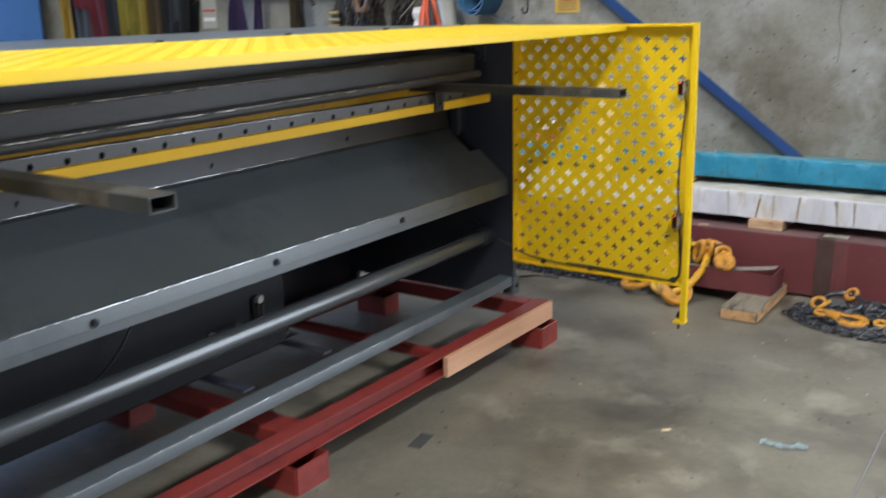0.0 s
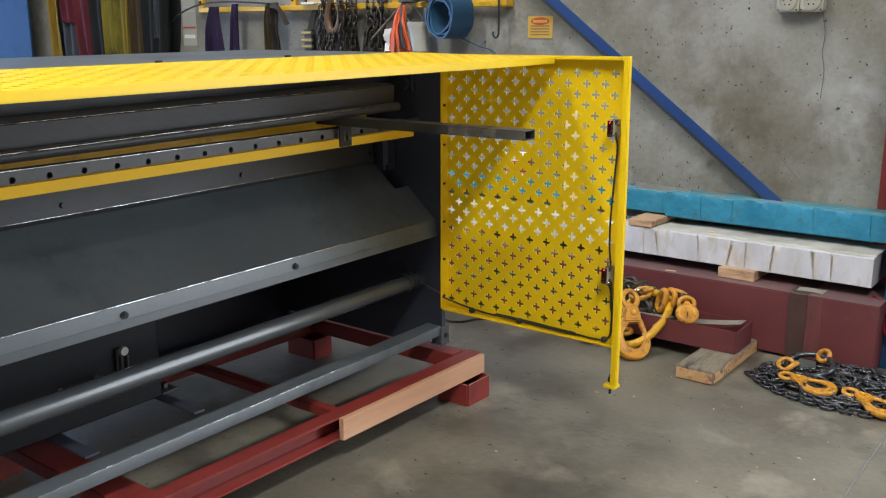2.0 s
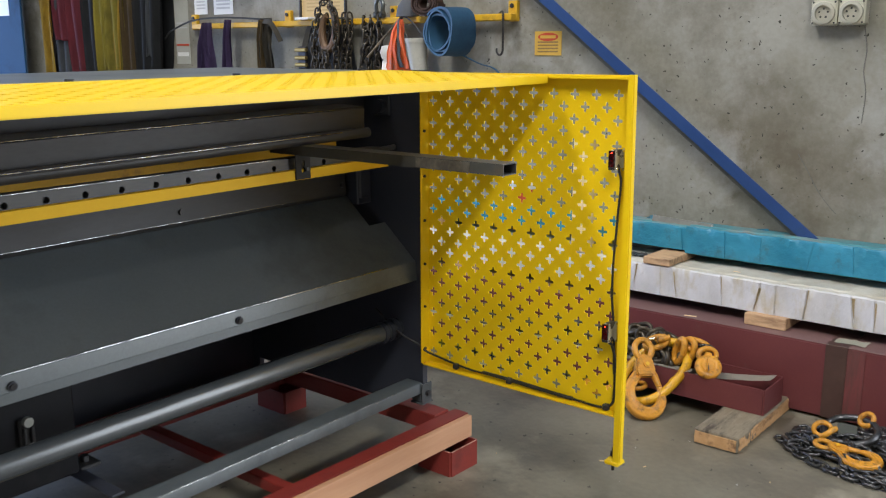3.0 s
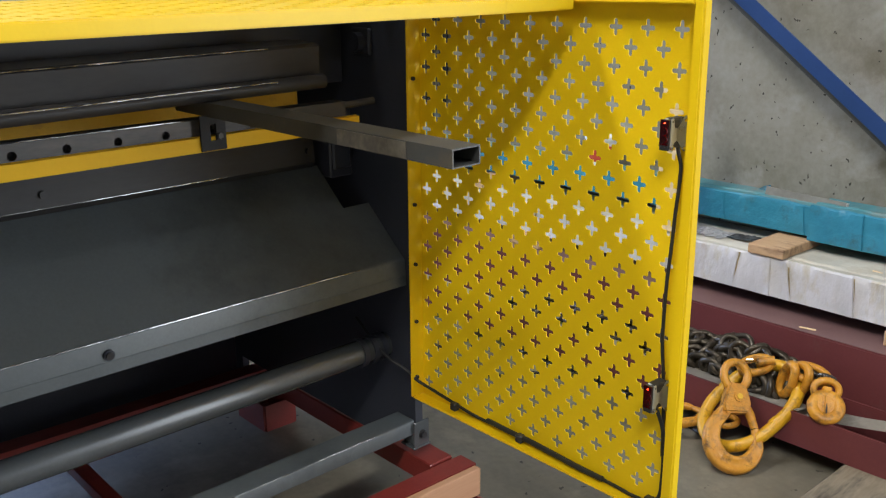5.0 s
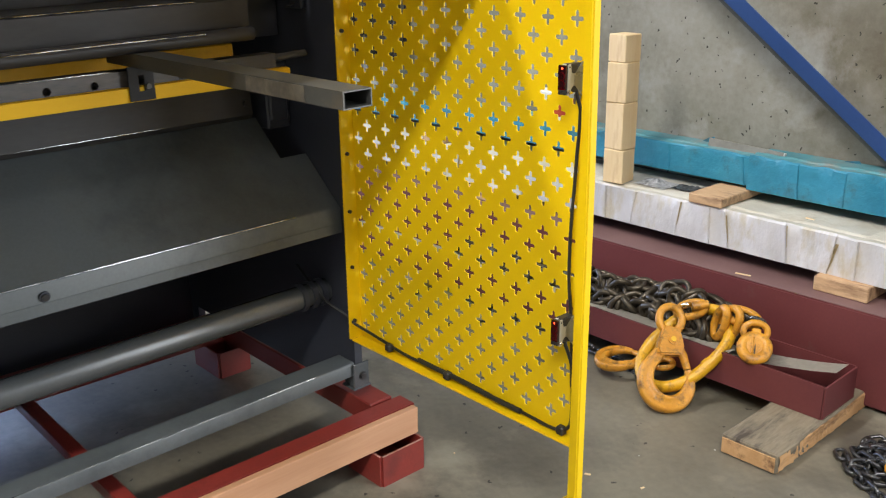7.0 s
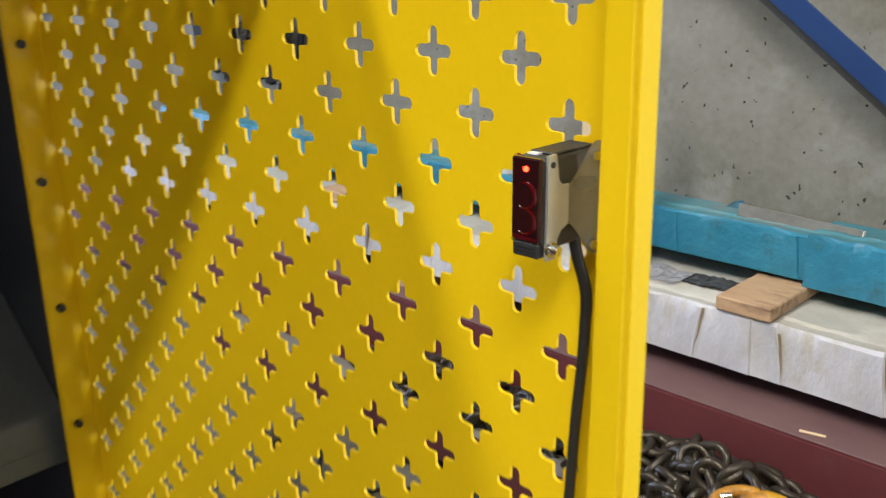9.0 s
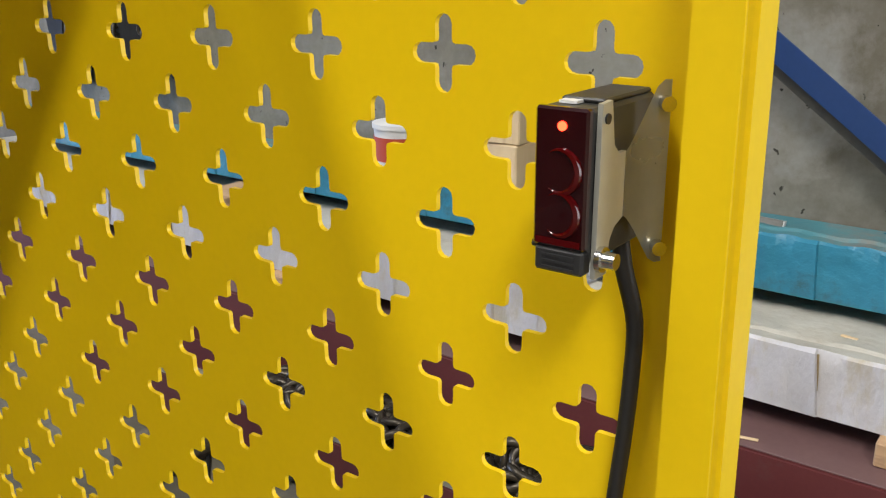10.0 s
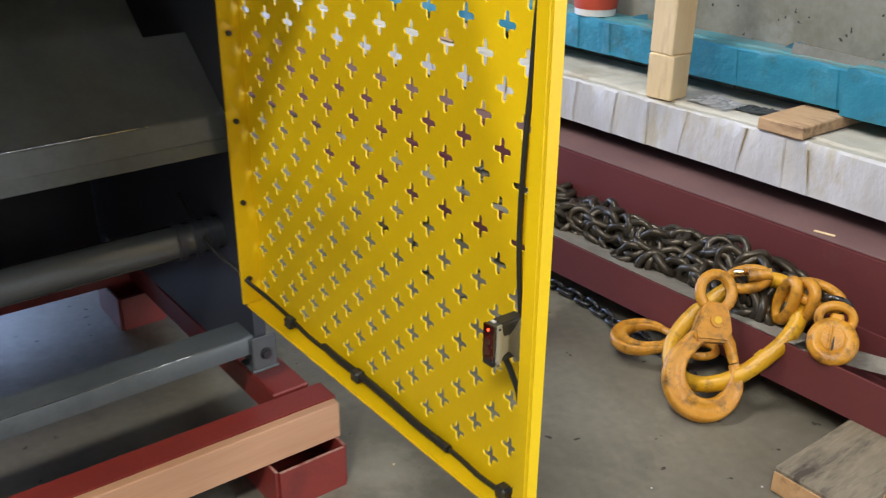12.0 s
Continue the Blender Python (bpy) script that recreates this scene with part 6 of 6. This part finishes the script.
def sling_hook(m, s, label, mat):
    """A self-locking sling hook with eye, body, latch and bowl; drawn in its x-z plane, hanging down from the origin."""
    h = thing("sling_hook", m.translation, label, "hook", "sling hooks")
    h.matrix_world = m

    def add(name, bm, mt, lab="", smooth=True):
        o = new(name, mesh_of(name, bm, mt, smooth, 50))
        o.parent = h
        return tagged(o, lab)

    add("eye", sweep([(0.030 * s * math.sin(t), 0, -0.028 * s + 0.034 * s * math.cos(t)) for t in [2 * math.pi * i / 24 for i in range(24)]], 0.0105 * s, 10, closed=True), mat)
    bm = bmesh.new()
    bm = extruded([(s * u, s * w) for u, w in ((-0.017, -0.050), (0.017, -0.050), (0.027, -0.066), (0.036, -0.104), (0.030, -0.122), (-0.030, -0.128), (-0.036, -0.110), (-0.027, -0.070))], -0.017 * s, 0.017 * s)
    bmesh.ops.bevel(bm, geom=bm.edges[:], offset=0.005 * s, segments=2, affect="EDGES")
    add_rod(bm, (0.004 * s, -0.021 * s, -0.085 * s), (0.004 * s, 0.021 * s, -0.085 * s), 0.013 * s, 16)
    add("body", bm, mat)
    add("body_pin", rod((0.004 * s, -0.0235 * s, -0.085 * s), (0.004 * s, 0.0235 * s, -0.085 * s), 0.007 * s, 12), YELLOW_DULL)
    pts, rad = [], []
    for i in range(26):
        f = i / 25
        t = 2.05 + f * 4.75          # sweeps from the back, round the bowl, to the tip
        R = 0.057 * s
        pts.append((-0.002 * s + R * math.cos(t), 0, -0.188 * s + R * 1.1 * math.sin(t)))
        rad.append(s * (0.0155 + 0.0085 * math.sin(math.pi * min(1, f * 1.15)) - (0.006 * (f - 0.85) / 0.15 if f > 0.85 else 0)))
    pts = [(-0.012 * s, 0, -0.10 * s)] + [(p[0], p[1], p[2]) for p in pts if True][2:]
    rad = [0.015 * s] + rad[2:]
    n = 20
    bm = sweep(pts, 0.02, n, radii=rad)
    bm.verts.ensure_lookup_table()
    for i, v in enumerate(bm.verts):      # fluted section: raised rims with a hollow between
        r = rad[min(i // n, len(rad) - 1)]
        side = abs(v.co.y) / r
        y = math.copysign(r * min(side, 0.72) * (0.62 if side > 0.93 else 0.80 if side > 0.86 else 1.0), v.co.y)
        v.co.y = y
    add("bowl", bm, mat)
    add("latch", sweep([(0.018 * s, 0, -0.095 * s), (0.036 * s, 0, -0.122 * s), (0.048 * s, 0, -0.155 * s)], 0.011 * s, 10, radii=[0.013 * s, 0.0115 * s, 0.0095 * s]), mat)
    return h


ring = thing("master_ring", (-1.44, 3.98, 0.03), "large worn yellow master link leaning on the channel", "ring")
lean = Vector((0, 0.79, 0.61))
part("ring_bar", oval((-1.435, 3.974, 0.130), (0.045, 0.115, 0.088), (0.094, -0.022, -0.016), 0.0175, 44, 0.8), RING, ring, smooth=True, angle=80)
part("weld_bead", sweep([(-1.3405 - 0.002 * i, 3.958 - 0.005 * i, 0.118 - 0.0036 * i) for i in range(4)], 0.0186, 12), RING, ring, smooth=True)


def hanging_frame(p, x_dir, z_dir):
    x, z = Vector(x_dir).normalized(), Vector(z_dir).normalized()
    y = z.cross(x).normalized()
    x = y.cross(z)
    m = Matrix((x, y, z)).transposed().to_4x4()
    m.translation = p
    return m


sling_hook(hanging_frame((-1.480, 3.955, 0.244), (0.617, 0.787, 0.0), (-0.36, 0.50, 0.78)), 1.12, "orange enamelled self-locking sling hook hung in the master link", HOOK)
hk = thing("sling_hook", (-1.239, 4.02, 0.175), "orange sling hook seen from its rounded bowl side", "hook", "sling hooks")
face = Matrix.Translation((-1.238, 4.010, 0.182)) @ Vector((0.55, -1.10, 1.55)).to_track_quat("Z", "X").to_matrix().to_4x4() @ Matrix.Scale(0.86, 4)


def faced(bm):
    bmesh.ops.transform(bm, matrix=face, verts=bm.verts)
    return bm


bm = sweep([(0.041 * math.cos(a), 0.038 * math.sin(a), 0) for a in [2 * math.pi * i / 36 for i in range(36)]], 0.019, 14, closed=True)
for v in bm.verts:
    v.co.z *= 0.85
part("bowl", faced(bm), HOOK, hk, smooth=True, angle=60)
bm = bmesh.new()
add_rod(bm, (0, 0, -0.012), (0, 0, 0.011), 0.036, 28)
bmesh.ops.bevel(bm, geom=[e for e in bm.edges if abs(e.verts[0].co.z - e.verts[1].co.z) < 1e-5], offset=0.004, segments=2, affect="EDGES")
for v in bm.verts:
    if v.co.z > 0:
        v.co.z += 0.10 * v.co.x
part("latch", faced(bm), HOOK, hk, smooth=True, angle=40)
part("latch_rib", faced(box(-0.028, 0.034, 0.003, 0.011, 0.006, 0.0175, 0.003)), HOOK, hk)
part("latch_gap", faced(box(-0.034, 0.030, -0.0035, 0.0005, 0.006, 0.0118, 0.001)), BLACK_STEEL, hk, "dark gap beside the latch")
part("neck", faced(box(0.044, 0.070, -0.015, 0.015, -0.011, 0.011, 0.005)), HOOK, hk)
part("eye", oval((-1.258, 4.045, 0.214), (0.026, 0.020, 0.0), (-0.006, 0.008, 0.024), 0.0095, 24), HOOK, hk, smooth=True, angle=80)
sling_hook(hanging_frame((-1.463, 3.950, 0.072), (-0.25, 0.95, 0.12), (0.96, 0.22, 0.12)), 0.88, "orange sling hook lying on the floor behind the ring", HOOK)
k = thing("coupling_link", (-1.50, 4.02, 0.22), "orange coupling links joining chain, hooks and ring", "coupling link")
part("link_bar", oval((-1.462, 4.035, 0.224), (0.040, 0.012, 0.012), (0.0, 0.012, 0.020), 0.0115, 24), HOOK, k, smooth=True, angle=80)
part("link_pin", rod((-1.45, 4.02, 0.242), (-1.415, 4.05, 0.250), 0.0125, 14), HOOK, k, smooth=True)
part("bright_pin", rod((-1.483, 4.018, 0.236), (-1.466, 4.026, 0.241), 0.0075, 12), CHROME, k, smooth=True)
k = thing("coupling_link", (-1.36, 4.06, 0.2), "orange coupling links joining ring and short hook", "coupling link")
part("link_bar", oval((-1.372, 4.05, 0.205), (0.012, 0.0, 0.048), (0.022, -0.012, 0.0), 0.0125, 24), HOOK, k, smooth=True, angle=80)
part("link_bar", oval((-1.345, 4.06, 0.210), (0.018, 0.0, 0.045), (0.028, -0.014, -0.008), 0.0125, 24), HOOK, k, smooth=True, angle=80)
part("link_bar", oval((-1.318, 4.075, 0.232), (0.045, 0.01, -0.012), (0.006, 0.022, 0.012), 0.0105, 24), HOOK, k, smooth=True, angle=80)
part("chain_link", oval((-1.285, 4.085, 0.222), (0.026, 0.012, 0.0), (0.004, -0.01, 0.018), 0.0065, 20), CHAIN_GREY, k, "dark steel link", smooth=True, angle=80)
# hooks lying on the floor pile and its dark ring
m = hanging_frame((-0.80, 3.905, 0.045), (0.2, 0.97, 0.1), (-0.97, 0.2, 0.05))
sling_hook(m, 0.80, "orange sling hook lying on the floor chain", HOOK)
sling_hook(hanging_frame((-0.56, 3.885, 0.045), (0.35, 0.93, 0.1), (-0.93, 0.35, 0.1)), 0.80, "orange sling hook lying at the edge of the floor chain", HOOK)
k = thing("coupling_link", (-0.82, 4.0, 0.06), "orange coupling link on the floor chain", "coupling link")
part("link_bar", oval((-0.815, 4.00, 0.055), (0.026, 0.008, 0.0), (0.0, 0.008, 0.021), 0.0085, 24), HOOK, k, smooth=True, angle=80)
part("link_bar", oval((-0.79, 3.985, 0.052), (0.008, 0.024, 0.004), (0.016, 0.0, 0.016), 0.0095, 24), HOOK, k, smooth=True, angle=80)
part("link_bar", oval((-0.70, 4.10, 0.086), (0.021, 0.0, 0.005), (0.0, 0.009, 0.019), 0.0095, 24), HOOK, k, smooth=True, angle=80)
ring = thing("master_ring", (-0.74, 4.05, 0.03), "dark steel master link standing in the floor chain", "ring")
part("ring_bar", oval((-0.735, 4.04, 0.058), (0.085, 0.0, 0.006), (0.0, 0.070, 0.022), 0.0115, 36, 0.9), CHAIN_GREY, ring, smooth=True, angle=80)

# ---- bits on packs and floor ----
CONCRETE_GREY = material("grey_fibre_board", (0.16, 0.155, 0.14), (0.25, 0.245, 0.225), 0.8, 0, 14, 90, 0.3)
off = thing("board_offcut", (-1.613, 4.53, 0.6), "thin grey board offcut with pale edges standing on the teal pack", "offcut")
tip = pose(-1.613, 4.53, 0.598, 0, 2.2, 0) @ pose(0, 0, 0, -14, 0, 0)
part("board", box(-0.135, 0.135, -0.003, 0.003, -0.004, 0.0225, 0.0008, tip), CONCRETE_GREY, off)
part("pale_edge", box(-0.135, 0.135, -0.0030, 0.0030, 0.0226, 0.0232, 0.0002, tip), LINER, off, "pale broken edge")
part("pale_end", box(0.1352, 0.1382, -0.003, 0.012, -0.002, 0.023, 0.001, tip), PAPER, off, "pale broken end")
for x0, x1, y, z, t in ((-1.449, -1.401, 4.252, 0.2875, 12), (-1.32, -1.29, 4.40, 0.4595, -12)):
    bm = box(-(x1 - x0) / 2, (x1 - x0) / 2, -0.004, 0.004, 0, 0.003, 0.001)
    o = solo("wood_chip", bm, PINE, "small pale wood splinter", "wood chip", "wood chips")
    o.matrix_world = pose((x0 + x1) / 2, y, z, 0, 0, t)
BLUE_PAPER = material("pale_blue_paper", (0.36, 0.46, 0.46), (0.46, 0.55, 0.55), 0.8, 0, 12, 60, 0.2, (0.22, 0.22, 0.19), 0.52, 22.0)
bm = bmesh.new()
rows = [[bm.verts.new((x * 0.014 - 0.07 + 0.012 * noise.noise(Vector((x * 0.9, y, 4))), (y - 1) * 0.024 * (0.75 + 0.6 * noise.noise(Vector((x * 0.8, y * 2, 9)))) + 0.012 * math.sin(x * 0.9), 0.002 + 0.003 * abs(noise.noise(Vector((x * 0.7, y * 0.9, 0)))))) for y in range(3)] for x in range(11)]
for a, b in zip(rows, rows[1:]):
    for q in range(2):
        bm.faces.new((a[q], b[q], b[q + 1], a[q + 1]))
bmesh.ops.solidify(bm, geom=bm.faces[:], thickness=0.001)
o = solo("paper_scrap", bm, BLUE_PAPER, "pale blue scrap of paper on the floor", "paper")
o.matrix_world = pose(-0.607, 2.635, 0.001, 0, 0, 12)
DARK_SCRAP = material("dark_rubber_scrap", (0.045, 0.045, 0.045), (0.07, 0.07, 0.07), 0.7, 0, 12, 60, 0.2)
o = solo("rubber_scrap", box(-0.05, 0.05, -0.022, 0.022, 0.0005, 0.003, 0.001), DARK_SCRAP, "dark rubber scrap on the floor", "scrap")
o.matrix_world = pose(-1.572, 2.07, 0, 0, 0, 100)
for i, (x, y, t, l) in enumerate(((-0.95, 2.55, 40, 0.03), (-0.55, 3.3, -20, 0.014), (-1.2, 3.45, 70, 0.012), (-0.9, 3.35, 10, 0.012), (-1.35, 2.75, 0, 0.012), (-0.75, 2.95, 33, 0.01), (-1.33, 3.4, 33, 0.016))):
    bm = box(-l / 2, l / 2, -l * 0.2, l * 0.2, 0.0, 0.004, 0.0015)
    o = solo("floor_chip", bm, LINER if i % 2 else PINE, "small chip of debris on the concrete floor", "debris", "floor debris")
    o.matrix_world = pose(x, y, 0, 0, 0, t)
rnd = random.Random(12)
for i in range(10):
    l = rnd.uniform(0.003, 0.007)
    o = solo("floor_chip", box(-l / 2, l / 2, -l * 0.3, l * 0.3, 0.0, 0.002, 0.0006), PAPER if i % 3 else PINE, "tiny pale chip on the concrete floor", "debris", "floor debris")
    o.matrix_world = pose(rnd.uniform(-1.7, -0.4), rnd.uniform(3.1, 3.85), 0, 0, 0, rnd.uniform(0, 180))
# joint sawn in the floor slab
structure("floor_joint", box(-0.372, -0.364, 1.5, 4.3, 0.0002, 0.0012, 0), CRACK, "thin dark joint in the concrete floor", "floor joint")
# red and white tub on the packs beyond the guard
tub = thing("paint_tub", (-2.44, 4.545, 0.598), "white plastic tub with a red band on the teal pack", "tub")
bm = bmesh.new()
loops = []
for r, z in ((0.062, 0.598), (0.068, 0.70), (0.072, 0.70), (0.072, 0.712), (0.0, 0.714)):
    loops.append([bm.verts.new((-2.44 + max(r, 0.002) * math.cos(q * math.pi / 12), 4.545 + max(r, 0.002) * math.sin(q * math.pi / 12), z)) for q in range(24)])
for a, b in zip(loops, loops[1:]):
    for q in range(24):
        bm.faces.new((a[q], a[(q + 1) % 24], b[(q + 1) % 24], b[q]))
bm.faces.new(loops[0])
bmesh.ops.recalc_face_normals(bm, faces=bm.faces)
part("tub_body", bm, PAPER, tub, smooth=True)
bm = bmesh.new()
loops = [[bm.verts.new((-2.44 + r * math.cos(q * math.pi / 12), 4.545 + r * math.sin(q * math.pi / 12), z)) for q in range(24)] for r, z in ((0.0645, 0.618), (0.0690, 0.68))]
for q in range(24):
    bm.faces.new((loops[0][q], loops[0][(q + 1) % 24], loops[1][(q + 1) % 24], loops[1][q]))
part("red_band", bm, PRINT_RED, tub, "red printed band", smooth=True)
# dark tag plate lying in the floor chain's ring
TAG = material("green_grey_tag", (0.06, 0.065, 0.055), (0.10, 0.105, 0.09), 0.4, 0.3, 10, 90, 0.1)
o = solo("tag_plate", box(-0.032, 0.032, -0.028, 0.028, 0, 0.003, 0.001), TAG, "small dark steel tag plate lying in the ring", "tag")
o.matrix_world = pose(-0.745, 4.045, 0.052, 32, 8, 25)
